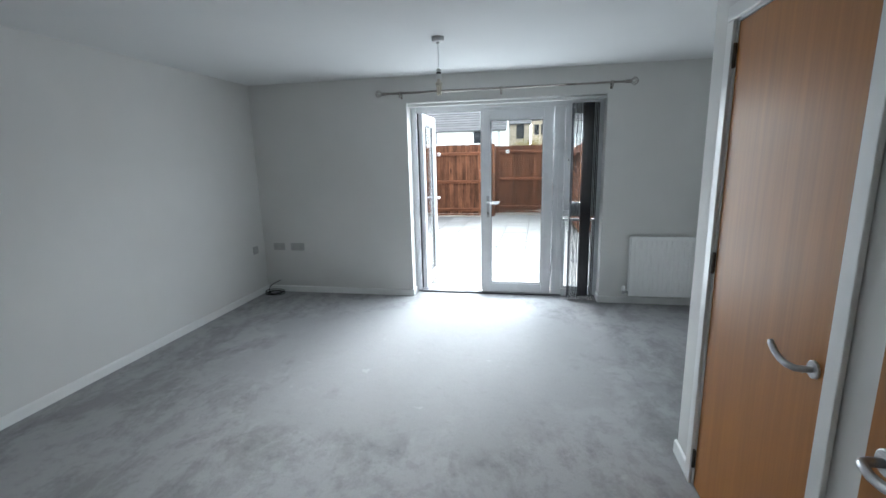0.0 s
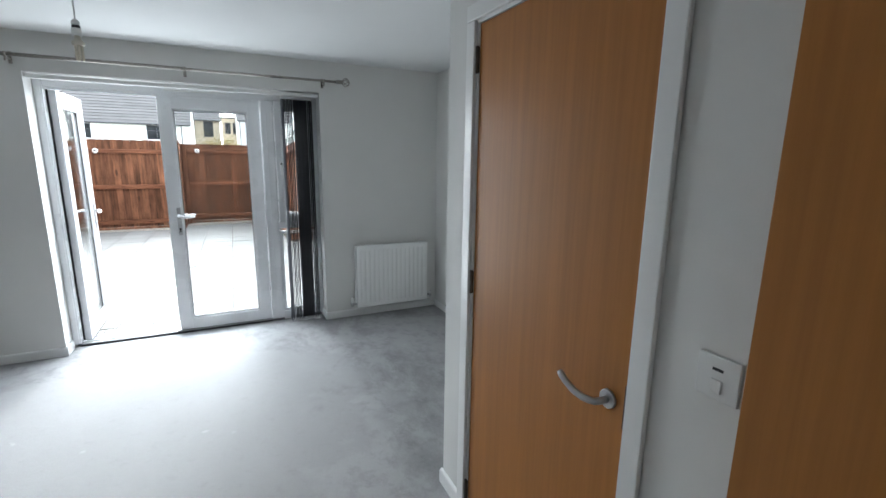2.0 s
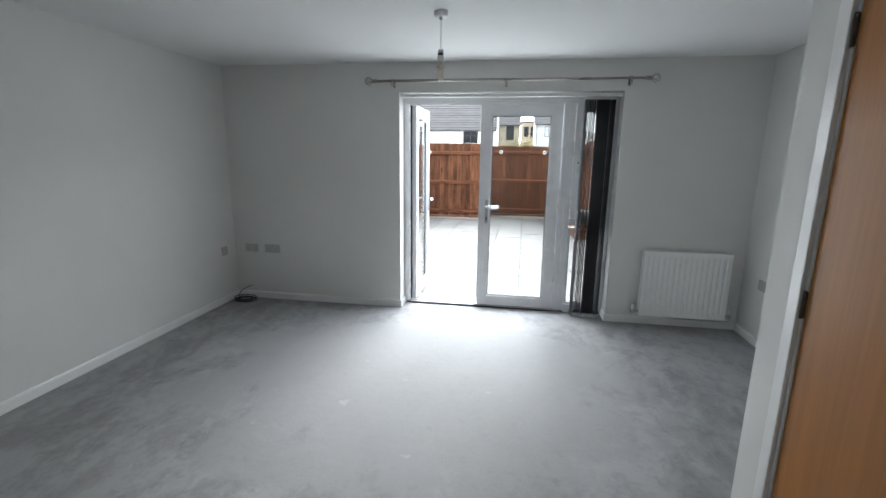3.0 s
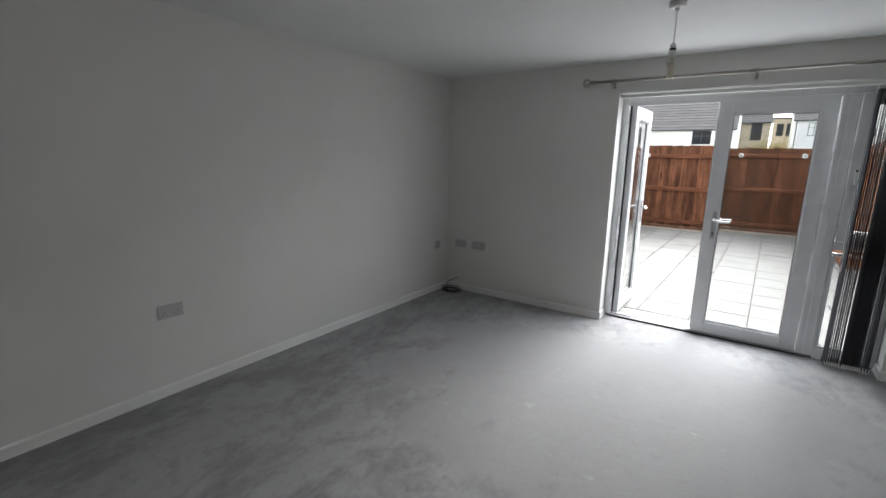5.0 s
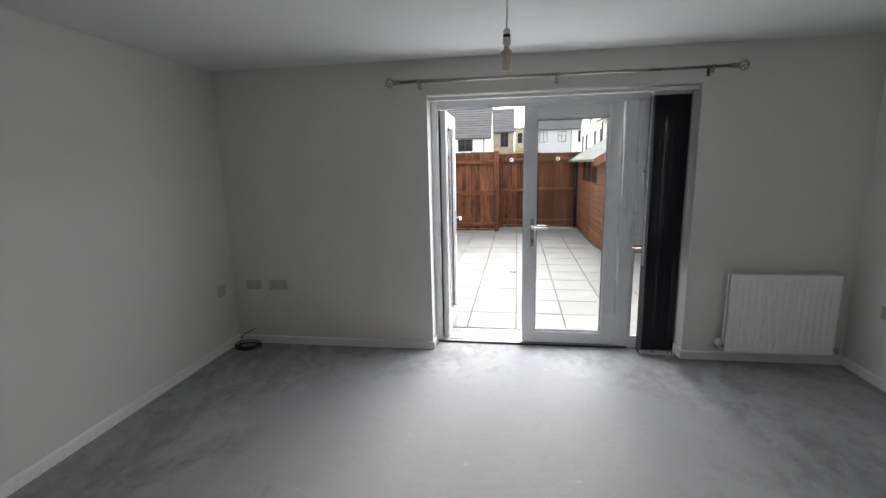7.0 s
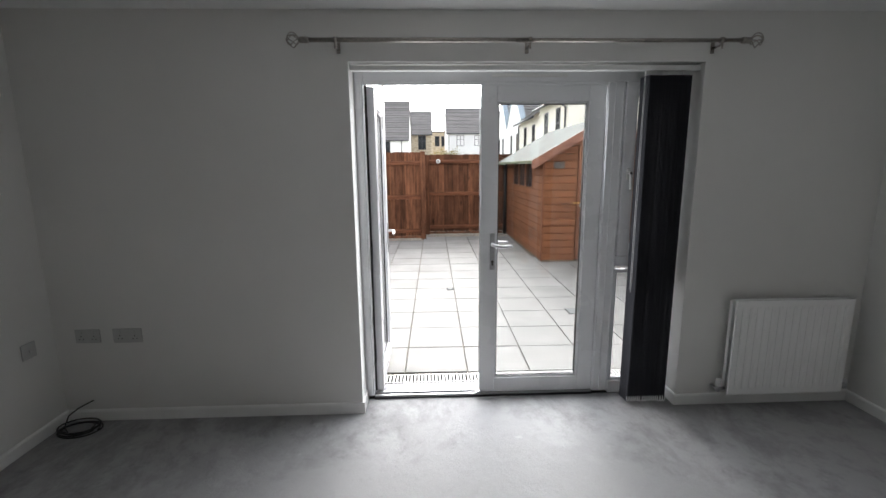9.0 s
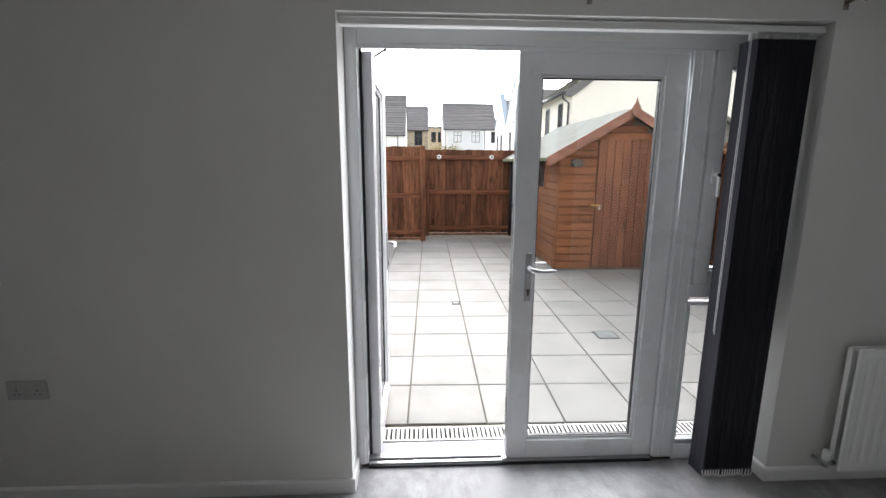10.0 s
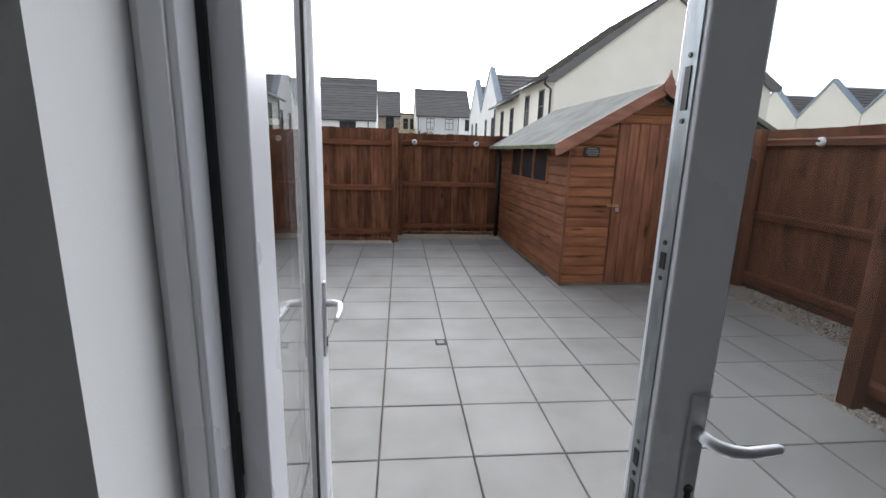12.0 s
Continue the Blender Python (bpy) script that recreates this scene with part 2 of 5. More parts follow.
GUTTER = material("dark_gutter", (0.05, 0.05, 0.055), 0.45, dark=(0.035, 0.035, 0.04), scale=(5, 5, 5))
GREY_WOOD = material("weathered_grey_wood", (0.19, 0.18, 0.15), 0.85, dark=(0.1, 0.095, 0.08), scale=(3, 3, 40), bump=0.4, bump_scale=(8, 8, 90))
LEAF = material("autumn_leaf", (0.3, 0.22, 0.05), 0.7, dark=(0.12, 0.12, 0.03), scale=(6, 6, 6), island=True)
BARK = material("bark", (0.12, 0.085, 0.05), 0.9, dark=(0.06, 0.04, 0.025), scale=(30, 30, 6), bump=0.6)
DARK_GLASS = material("dark_window_glass", (0.035, 0.037, 0.04), 0.06, dark=(0.015, 0.016, 0.018), scale=(0.8, 0.8, 0.8))
SLATE = material("black_slate", (0.02, 0.021, 0.022), 0.9, dark=(0.018, 0.018, 0.02), scale=(20, 20, 20))
DARK_GLASS.node_tree.nodes["Principled BSDF"].inputs["Specular IOR Level"].default_value = 0.09
CHALK = material("chalk_white", (0.62, 0.62, 0.6), 0.8, dark=(0.5, 0.5, 0.48), scale=(90, 90, 90))
COVER = material("grey_cover_plate", (0.17, 0.18, 0.18), 0.55, 0.3, dark=(0.12, 0.125, 0.125), scale=(14, 14, 14), bump=0.6, bump_scale=(90, 90, 90), bump_size=0.003)
BRASS = material("brass", (0.6, 0.42, 0.18), 0.35, 1.0, dark=(0.5, 0.34, 0.13), scale=(50, 50, 50))
GLASS = pane_material("window_glass", (0.92, 0.93, 0.93))
BULB_GLASS = material("lamp_tube_glass", (0.72, 0.66, 0.55), 0.2, dark=(0.66, 0.6, 0.5), scale=(30, 30, 30))


def carpet_material():
    """Short grey pile: a smooth lighter middle, darker patches with ragged edges round it, scuffs, a few flattened
    spots, tufts in the relief.
    """
    m = bpy.data.materials.new("grey_carpet")
    m.use_nodes = True
    n, l = m.node_tree.nodes, m.node_tree.links
    b = n["Principled BSDF"]
    b.inputs["Roughness"].default_value = 0.95
    b.inputs["Sheen Weight"].default_value, b.inputs["Sheen Roughness"].default_value = 0.15, 0.5
    at = n.new("ShaderNodeNewGeometry").outputs["Position"]

    def layer(scale, detail, rough, low, high, dark, light, stretch=(1, 1, 1), warp=0.0):
        mp = n.new("ShaderNodeMapping")
        mp.inputs["Scale"].default_value = stretch
        mp.inputs["Rotation"].default_value = (0, 0, 0.5 * scale)
        t = n.new("ShaderNodeTexNoise")
        t.inputs["Scale"].default_value, t.inputs["Detail"].default_value, t.inputs["Roughness"].default_value, t.inputs["Distortion"].default_value = scale, detail, rough, warp
        r = n.new("ShaderNodeMapRange")
        r.inputs["From Min"].default_value, r.inputs["From Max"].default_value, r.inputs["To Min"].default_value, r.inputs["To Max"].default_value = low, high, dark, light
        l.new(at, mp.inputs[0])
        l.new(mp.outputs[0], t.inputs["Vector"])
        l.new(t.outputs["Fac"], r.inputs[0])
        return r.outputs[0]

    def product(a, c):
        k = n.new("ShaderNodeMath")
        k.operation = "MULTIPLY"
        l.new(a, k.inputs[0])
        l.new(c, k.inputs[1])
        return k.outputs[0]

    # an oval in the middle of the room is smooth and lighter; the rest has ragged darker patches
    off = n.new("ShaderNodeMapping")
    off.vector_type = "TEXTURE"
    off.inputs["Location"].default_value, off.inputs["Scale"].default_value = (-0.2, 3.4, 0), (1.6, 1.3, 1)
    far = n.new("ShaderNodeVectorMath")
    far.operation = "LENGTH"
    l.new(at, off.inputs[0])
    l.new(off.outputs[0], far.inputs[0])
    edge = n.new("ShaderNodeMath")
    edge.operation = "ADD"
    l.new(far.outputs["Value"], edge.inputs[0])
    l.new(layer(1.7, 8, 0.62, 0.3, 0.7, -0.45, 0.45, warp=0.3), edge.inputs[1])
    outer_mask = n.new("ShaderNodeMapRange")
    outer_mask.inputs["From Min"].default_value, outer_mask.inputs["From Max"].default_value = 0.82, 1.05
    l.new(edge.outputs[0], outer_mask.inputs[0])
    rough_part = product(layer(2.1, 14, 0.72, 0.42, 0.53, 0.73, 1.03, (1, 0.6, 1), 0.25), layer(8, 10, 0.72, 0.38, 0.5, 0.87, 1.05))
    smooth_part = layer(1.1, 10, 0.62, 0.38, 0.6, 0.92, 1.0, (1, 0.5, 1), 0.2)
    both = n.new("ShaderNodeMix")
    l.new(outer_mask.outputs[0], both.inputs["Factor"])
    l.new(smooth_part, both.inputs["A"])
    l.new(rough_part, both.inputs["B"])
    v = product(both.outputs[0], layer(5.2, 3, 0.5, 0.70, 0.74, 1.0, 1.2))
    v = product(v, layer(14, 8, 0.7, 0.34, 0.44, 0.93, 1.0))
    v = product(v, layer(160, 4, 0.7, 0.3, 0.7, 0.94, 1.04))
    hs = n.new("ShaderNodeHueSaturation")
    hs.inputs["Color"].default_value = (0.31, 0.307, 0.313, 1)
    l.new(v, hs.inputs["Value"])
    l.new(hs.outputs[0], b.inputs["Base Color"])
    bp = n.new("ShaderNodeBump")
    bp.inputs["Strength"].default_value, bp.inputs["Distance"].default_value = 0.35, 0.006
    h = n.new("ShaderNodeMath")
    h.operation = "MULTIPLY_ADD"
    h.inputs[1].default_value = 0.6
    l.new(layer(220, 3, 0.6, 0.2, 0.8, 0.0, 0.5), h.inputs[0])
    l.new(layer(9, 8, 0.7, 0.3, 0.7, 0.0, 1.0), h.inputs[2])
    l.new(h.outputs[0], bp.inputs["Height"])
    l.new(bp.outputs[0], b.inputs["Normal"])
    return m


CARPET = carpet_material()


# ---- builders ----
def box(bm, x0, x1, y0, y1, z0, z1, bevel=0.0, m=None):
    made = bmesh.ops.create_cube(bm, size=1.0)["verts"]
    bmesh.ops.scale(bm, vec=(x1 - x0, y1 - y0, z1 - z0), verts=made)
    bmesh.ops.translate(bm, vec=((x0 + x1) / 2, (y0 + y1) / 2, (z0 + z1) / 2), verts=made)
    if bevel:
        edges = list({e for v in made for e in v.link_edges})
        made = list({v for f in bmesh.ops.bevel(bm, geom=edges, offset=bevel, segments=2, affect="EDGES", profile=0.5)["faces"] for v in f.verts} | {v for v in made if v.is_valid})
    if m is not None:
        bmesh.ops.transform(bm, matrix=m, verts=[v for v in made if v.is_valid])
    return bm


def boxed(*a, bevel=0.0):
    return box(bmesh.new(), *a, bevel=bevel)


def tube(bm, points, r, n=10, caps=True):
    """A round bar along points; r is one radius or one for each point."""
    pts = [Vector(p) for p in points]
    rs = r if isinstance(r, (list, tuple)) else [r] * len(pts)
    rings, side = [], None
    for i, p in enumerate(pts):
        d = (pts[min(i + 1, len(pts) - 1)] - pts[max(i - 1, 0)]).normalized()
        if side is None:
            side = d.orthogonal().normalized()
        side = (side - d * side.dot(d)).normalized()
        up = d.cross(side)
        rings.append([bm.verts.new(p + rs[i] * (math.cos(2 * math.pi * k / n) * side + math.sin(2 * math.pi * k / n) * up)) for k in range(n)])
    for a, b in zip(rings, rings[1:]):
        for k in range(n):
            f = bm.faces.new((a[k], a[(k + 1) % n], b[(k + 1) % n], b[k]))
            f.smooth = True
    if caps:
        bm.faces.new(rings[0][::-1])
        bm.faces.new(rings[-1])
    return bm


def turned(bm, centre, profile, axis="z", n=20):
    """A body of revolution: profile rows (along, radius)."""
    c = Vector(centre)
    ax = {"x": Vector((1, 0, 0)), "y": Vector((0, 1, 0)), "z": Vector((0, 0, 1)), "-y": Vector((0, -1, 0)), "-x": Vector((-1, 0, 0))}[axis]
    return tube(bm, [c + ax * a for a, _ in profile], [max(r, 1e-4) for _, r in profile], n) if all(b[0] != a[0] for a, b in zip(profile, profile[1:])) else None


def prism(bm, outline, y0, y1, axis="y"):
    """An outline (a, z) pushed along y, or along x when axis is x."""
    def at(a, z, d):
        return (a, d, z) if axis == "y" else (d, a, z)
    p = [bm.verts.new(at(a, z, y0)) for a, z in outline]
    q = [bm.verts.new(at(a, z, y1)) for a, z in outline]
    bm.faces.new(p)
    bm.faces.new(q[::-1])
    for i in range(len(p)):
        j = (i + 1) % len(p)
        bm.faces.new((p[j], p[i], q[i], q[j]))
    bmesh.ops.recalc_face_normals(bm, faces=bm.faces)
    return bm


def link(name, bm, mat):
    me = bpy.data.meshes.new(name)
    bmesh.ops.recalc_face_normals(bm, faces=bm.faces)
    bm.to_mesh(me)
    bm.free()
    me.materials.append(mat)
    return new(name, me)


def part(name, bm, mat, parent, label=""):
    ob = link(name, bm, mat)
    ob.parent = parent
    if parent.type == "EMPTY":
        ob.matrix_parent_inverse = Matrix.Translation(-parent.location)
    return tagged(ob, label) if label else ob


def thing(name, at, label, category, group=""):
    ob = new(name)
    ob.location = at
    ob.empty_display_size = 0.1
    return tagged(ob, label, category, group)


def structure(name, bm, mat, label, category):
    return tagged(link(name, bm, mat), label, category, kind="structure")


def piece(name, mesh, at, parent, turn=0.0):
    """One of many alike pieces on a shared mesh."""
    ob = new(name, mesh)
    ob.location, ob.rotation_euler = at, (0, 0, turn)
    ob.parent = parent
    if parent.type == "EMPTY":
        ob.matrix_parent_inverse = Matrix.Translation(-parent.location)
    return ob


# ---- the room ----
WEST, EAST, NORTH, SOUTH, TOP = -2.512, 2.53, 4.815, -0.06, 2.40
CUPBOARD_X, CUPBOARD_Y = 1.412, 2.295
REV_W, REV_E, REV_TOP = -0.672, 1.366, 2.13
OUT = 5.12

structure("floor", boxed(WEST - 0.2, EAST + 0.2, SOUTH - 1.6, 4.985, -0.2, 0.0), CARPET, "worn grey short-pile carpet with ragged patches and marks", "carpet")
structure("ceiling", boxed(WEST - 0.2, EAST + 0.2, SOUTH - 1.6, NORTH + 0.02, TOP, TOP + 0.2), CEIL, "plain white painted ceiling", "ceiling")
structure("wall_west", boxed(WEST - 0.2, WEST, SOUTH - 1.6, NORTH, 0.0, TOP), WALL, "plain white painted wall", "wall")
structure("wall_east", boxed(EAST, EAST + 0.2, CUPBOARD_Y - 0.1, NORTH, 0.0, TOP), WALL, "plain white painted wall", "wall")
bm = bmesh.new()
box(bm, WEST - 0.2, REV_W, NORTH, OUT, -0.2, 5.0)
box(bm, REV_E, EAST + 0.7, NORTH, OUT, -0.2, 5.0)
box(bm, REV_W, REV_E, NORTH, OUT, REV_TOP, 5.0)
box(bm, WEST - 5.5, WEST - 0.2, NORTH, OUT, -0.2, 5.0)
box(bm, EAST + 0.7, EAST + 6.5, NORTH, OUT, -0.2, 5.0)
structure("wall_north", bm, WALL, "white painted wall with a wide garden door opening", "wall")
bm = bmesh.new()
DOOR_N, DOOR_S, HEAD = 2.056, 1.274, 2.045
box(bm, CUPBOARD_X, CUPBOARD_X + 0.1, DOOR_N + 0.03, CUPBOARD_Y, 0.0, TOP)
box(bm, CUPBOARD_X, CUPBOARD_X + 0.1, SOUTH, DOOR_S - 0.03, 0.0, TOP)
box(bm, CUPBOARD_X, CUPBOARD_X + 0.1, DOOR_S - 0.03, DOOR_N + 0.03, HEAD + 0.03, TOP)
box(bm, CUPBOARD_X + 0.1, EAST, CUPBOARD_Y - 0.1, CUPBOARD_Y, 0.0, TOP)
structure("wall_cupboard", bm, WALL, "white painted wall round a built-in cupboard", "wall")
bm = bmesh.new()
box(bm, WEST, 0.42, SOUTH - 0.1, SOUTH, 0.0, TOP)
box(bm, 1.364, CUPBOARD_X + 0.1, SOUTH - 0.1, SOUTH, 0.0, TOP)
box(bm, 0.42, 1.364, SOUTH - 0.1, SOUTH, 2.07, TOP)
structure("wall_south", bm, WALL, "white painted wall with the entrance doorway", "wall")
bm = bmesh.new()
box(bm, WEST, EAST, SOUTH - 1.6, SOUTH - 1.5, 0.0, TOP)
box(bm, CUPBOARD_X + 0.1, CUPBOARD_X + 0.2, SOUTH - 1.5, SOUTH - 0.1, 0.0, TOP)
structure("wall_hall", bm, WALL, "white painted hall wall", "wall")


def skirting(run, axis, face, sign, height=0.072, depth=0.014):
    """A board with a rounded top edge along a wall; run is its two ends."""
    bm = bmesh.new()
    f, o = face, face + sign * depth
    outline = [(f, 0.0), (o, 0.0), (o, height - 0.012), (f + sign * depth * 0.75, height - 0.004), (f + sign * depth * 0.3, height), (f, height)]
    prism(bm, outline, run[0], run[1], "y" if axis == "y" else "x")
    return structure("baseboard", bm, GLOSS_WHITE, "white gloss painted skirting board", "skirting board")


skirting((SOUTH, NORTH), "y", WEST, 1)
skirting((WEST + 0.0142, REV_W + 0.0135), "x", NORTH, -1)
skirting((REV_E - 0.0135, EAST - 0.0142), "x", NORTH, -1)
skirting((NORTH + 0.0005, 4.97), "y", REV_W - 0.0005, 1)
skirting((NORTH + 0.0005, 4.97), "y", REV_E + 0.0005, -1)
skirting((CUPBOARD_Y, NORTH), "y", EAST, -1)
skirting((2.126, CUPBOARD_Y + 0.014), "y", CUPBOARD_X, -1)
skirting((SOUTH, 1.2), "y", CUPBOARD_X, -1)
skirting((CUPBOARD_X - 0.0, EAST - 0.014), "x", CUPBOARD_Y, 1)
skirting((WEST + 0.014, 0.37), "x", SOUTH, 1)


# ---- inner doors ----
def lever(parent, at, facing, reach, mat):
    """A round rose and a curved lever; facing is the way out of the door, reach the way the lever runs."""
    c, f, r = Vector(at), Vector(facing), Vector(reach)
    bm = bmesh.new()
    tube(bm, [c, c + f * 0.006, c + f * 0.0085], [0.026, 0.026, 0.023], 28)
    rose = part("rose", bm, mat, parent, "round satin steel rose")
    bm = bmesh.new()
    z = Vector((0, 0, 1))
    pts = [c + f * 0.006, c + f * 0.03, c + f * 0.046 + r * 0.004, c + f * 0.052 + r * 0.016, c + f * 0.053 + r * 0.04 - z * 0.004, c + f * 0.053 + r * 0.07 - z * 0.002,
           c + f * 0.053 + r * 0.1 + z * 0.007, c + f * 0.052 + r * 0.125 + z * 0.02, c + f * 0.051 + r * 0.135 + z * 0.027]
    tube(bm, pts, [0.0095] * 8 + [0.008], 14)
    part("handle", bm, mat, parent, "curved satin steel lever handle")
    return rose


def cupboard_door():
    d = tagged(new("door_1"), "closed oak veneer cupboard door with steel lever handle", "door", kind="structure")
    part("leaf", boxed(CUPBOARD_X + 0.002, CUPBOARD_X + 0.042, DOOR_S + 0.003, DOOR_N - 0.003, 0.008, HEAD - 0.003, bevel=0.0015), OAK, d)
    bm = bmesh.new()
    for y0, y1 in ((DOOR_S - 0.03, DOOR_S), (DOOR_N, DOOR_N + 0.03)):
        box(bm, CUPBOARD_X - 0.001, CUPBOARD_X + 0.1, y0, y1, 0.0, HEAD, bevel=0.001)
    box(bm, CUPBOARD_X - 0.001, CUPBOARD_X + 0.1, DOOR_S - 0.03, DOOR_N + 0.03, HEAD, HEAD + 0.03)
    part("door_lining", bm, GLOSS_WHITE, d)
    for y0, y1 in ((DOOR_S - 0.068, DOOR_S - 0.01), (DOOR_N + 0.01, DOOR_N + 0.068)):
        part("architrave", boxed(CUPBOARD_X - 0.017, CUPBOARD_X - 0.0015, y0, y1, 0.0, HEAD + 0.01, bevel=0.004), GLOSS_WHITE, d)
    part("architrave", boxed(CUPBOARD_X - 0.017, CUPBOARD_X - 0.0015, DOOR_S - 0.068, DOOR_N + 0.068, HEAD + 0.011, HEAD + 0.068, bevel=0.004), GLOSS_WHITE, d)
    for z in (0.14, 1.088, 1.921):
        bm = boxed(CUPBOARD_X - 0.006, CUPBOARD_X + 0.001, DOOR_N - 0.004, DOOR_N + 0.012, z - 0.045, z + 0.045, bevel=0.001)
        tube(bm, [(CUPBOARD_X - 0.006, DOOR_N + 0.003, z - 0.047), (CUPBOARD_X - 0.006, DOOR_N + 0.003, z + 0.047)], 0.006, 10)
        part("hinge", bm, DARK_METAL, d)
    lever(d, (CUPBOARD_X + 0.002, 1.331, 0.957), (-1, 0, 0), (0, 1, 0), STEEL)
    part("latch_plate", boxed(CUPBOARD_X - 0.0025, CUPBOARD_X + 0.004, DOOR_S - 0.004, DOOR_S + 0.004, 0.9, 1.02), DARK_METAL, d)


cupboard_door()


def entrance_door():
    d = tagged(new("door_2"), "oak veneer entrance door standing open against the wall", "door", kind="structure")
    leaf = part("leaf", boxed(1.30, 1.343, 0.02, 0.953, 0.008, 2.035, bevel=0.0015), OAK, d)
    lever(leaf, (1.30, 0.896, 0.975), (-1, 0, 0), (0, -1, 0), STEEL)
    bm = bmesh.new()
    for x0, x1 in ((0.42, 0.445), (1.339, 1.364)):
        box(bm, x0, x1, SOUTH - 0.101, SOUTH + 0.001, 0.0, 2.045)
    box(bm, 0.42, 1.364, SOUTH - 0.101, SOUTH + 0.001, 2.045, 2.07)
    part("door_lining", bm, GLOSS_WHITE, d)
    for z in (0.2, 1.0, 1.8):
        bm = bmesh.new()
        tube(bm, [(1.337, 0.005, z - 0.05), (1.337, 0.005, z + 0.05)], 0.007, 10)
        box(bm, 1.337, 1.343, -0.05, 0.02, z - 0.05, z + 0.05)
        part("hinge", bm, DARK_METAL, d)


entrance_door()


# ---- garden doors ----
FY0, FY1 = 4.985, 5.05


def rebated(bm, x0, x1, z0, z1, y0, y1, w, step=0.012):
    """Four profiled bars of a frame, mitred round an opening, with a stepped inner edge."""
    for a, (xa, xb, za, zb) in enumerate(((x0, x0 + w, z0, z1), (x1 - w, x1, z0, z1), (x0 + w, x1 - w, z0, z0 + w), (x0 + w, x1 - w, z1 - w, z1))):
        box(bm, xa, xb, y0, y1, za, zb, bevel=0.004)
    i = w
    for xa, xb, za, zb in ((x0 + i, x0 + i + step, z0 + i, z1 - i), (x1 - i - step, x1 - i, z0 + i, z1 - i), (x0 + i + step, x1 - i - step, z0 + i, z0 + i + step), (x0 + i + step, x1 - i - step, z1 - i - step, z1 - i)):
        box(bm, xa, xb, y0 + 0.014, y1 - 0.014, za, zb, bevel=0.003)
    return bm


def garden_frame():
    f = tagged(new("door_3"), "white plastic framed double garden doors, one leaf open outwards", "garden door", kind="structure")
    for x0, x1 in ((REV_W + 0.001, -0.617), (0.874, 0.985), (1.318, REV_E - 0.001)):
        middle = 0 < x0 < 1.3
        bm = boxed(x0, x1, FY0, FY1 + 0.012, 0.02, 2.0515 if middle else 2.129, bevel=0.004)
        if x0 < 1.3:
            box(bm, x0 + 0.012, x1 - 0.012, FY0 - 0.007, FY0 + 0.01, 0.021, 2.05, bevel=0.003)
        if middle:
            for a in (0.006, 0.045, 0.094):
                box(bm, x0 + a, x0 + a + 0.007, FY0 - 0.011, FY0 + 0.004, 0.022, 2.049, bevel=0.002)
        part("frame_post", bm, UPVC, f)
    part("frame_head", boxed(-0.616, 1.317, FY0, FY1 + 0.012, 2.052, 2.129, bevel=0.004), UPVC, f)
    part("door_stop", boxed(-0.616, 0.873, FY0, FY0 + 0.0112, 2.034, 2.0515, bevel=0.002), UPVC, f)
    bm = boxed(-0.616, 0.873, FY0, FY1 + 0.03, 0.0, 0.012, bevel=0.002)
    for y0, y1, top in ((0.0, 0.024, 0.02), (0.031, 0.041, 0.028), (0.048, 0.058, 0.022)):
        box(bm, -0.616, 0.873, FY0 + y0, FY0 + y1, 0.0115, top, bevel=0.003)
    part("threshold", bm, ALUMINIUM, f, "low ribbed aluminium threshold")
    for y0, y1 in ((0.0245, 0.0305), (0.0415, 0.0475)):
        part("threshold_seal", boxed(-0.616, 0.873, FY0 + y0, FY0 + y1, 0.0125, 0.0165), BLACK, f)
    part("door_stay", tube(bmesh.new(), [(-0.495, FY1, 2.046), (-0.505, FY1 + 0.02, 2.046), (-0.555, FY1 + 0.11, 2.041), (-0.58, FY1 + 0.14, 2.041)], 0.006, 8), DARK_METAL, f)
    part("sill", boxed(REV_W - 0.03, REV_E + 0.03, FY1 + 0.031, 5.185, -0.03, 0.004, bevel=0.004), SILL, f, "lilac grey outer sill")
    part("threshold_gasket", boxed(-0.616, 0.873, FY0 - 0.012, FY0 - 0.001, 0.0, 0.012, bevel=0.002), BLACK, f)
    bm = boxed(0.16, 0.62, FY0 - 0.012, FY0 - 0.0005, 2.078, 2.1, bevel=0.004)
    part("trickle_vent", bm, PLASTIC, f)
    part("jamb_gasket", boxed(-0.6165, -0.605, 5.046, 5.057, 0.03, 2.05), BLACK, f)
    bm = boxed(0.075, 0.115, FY0 - 0.004, FY0 + 0.02, 0.0205, 0.034, bevel=0.002)
    part("keep", bm, STEEL, f)
    return f


frame_3 = garden_frame()


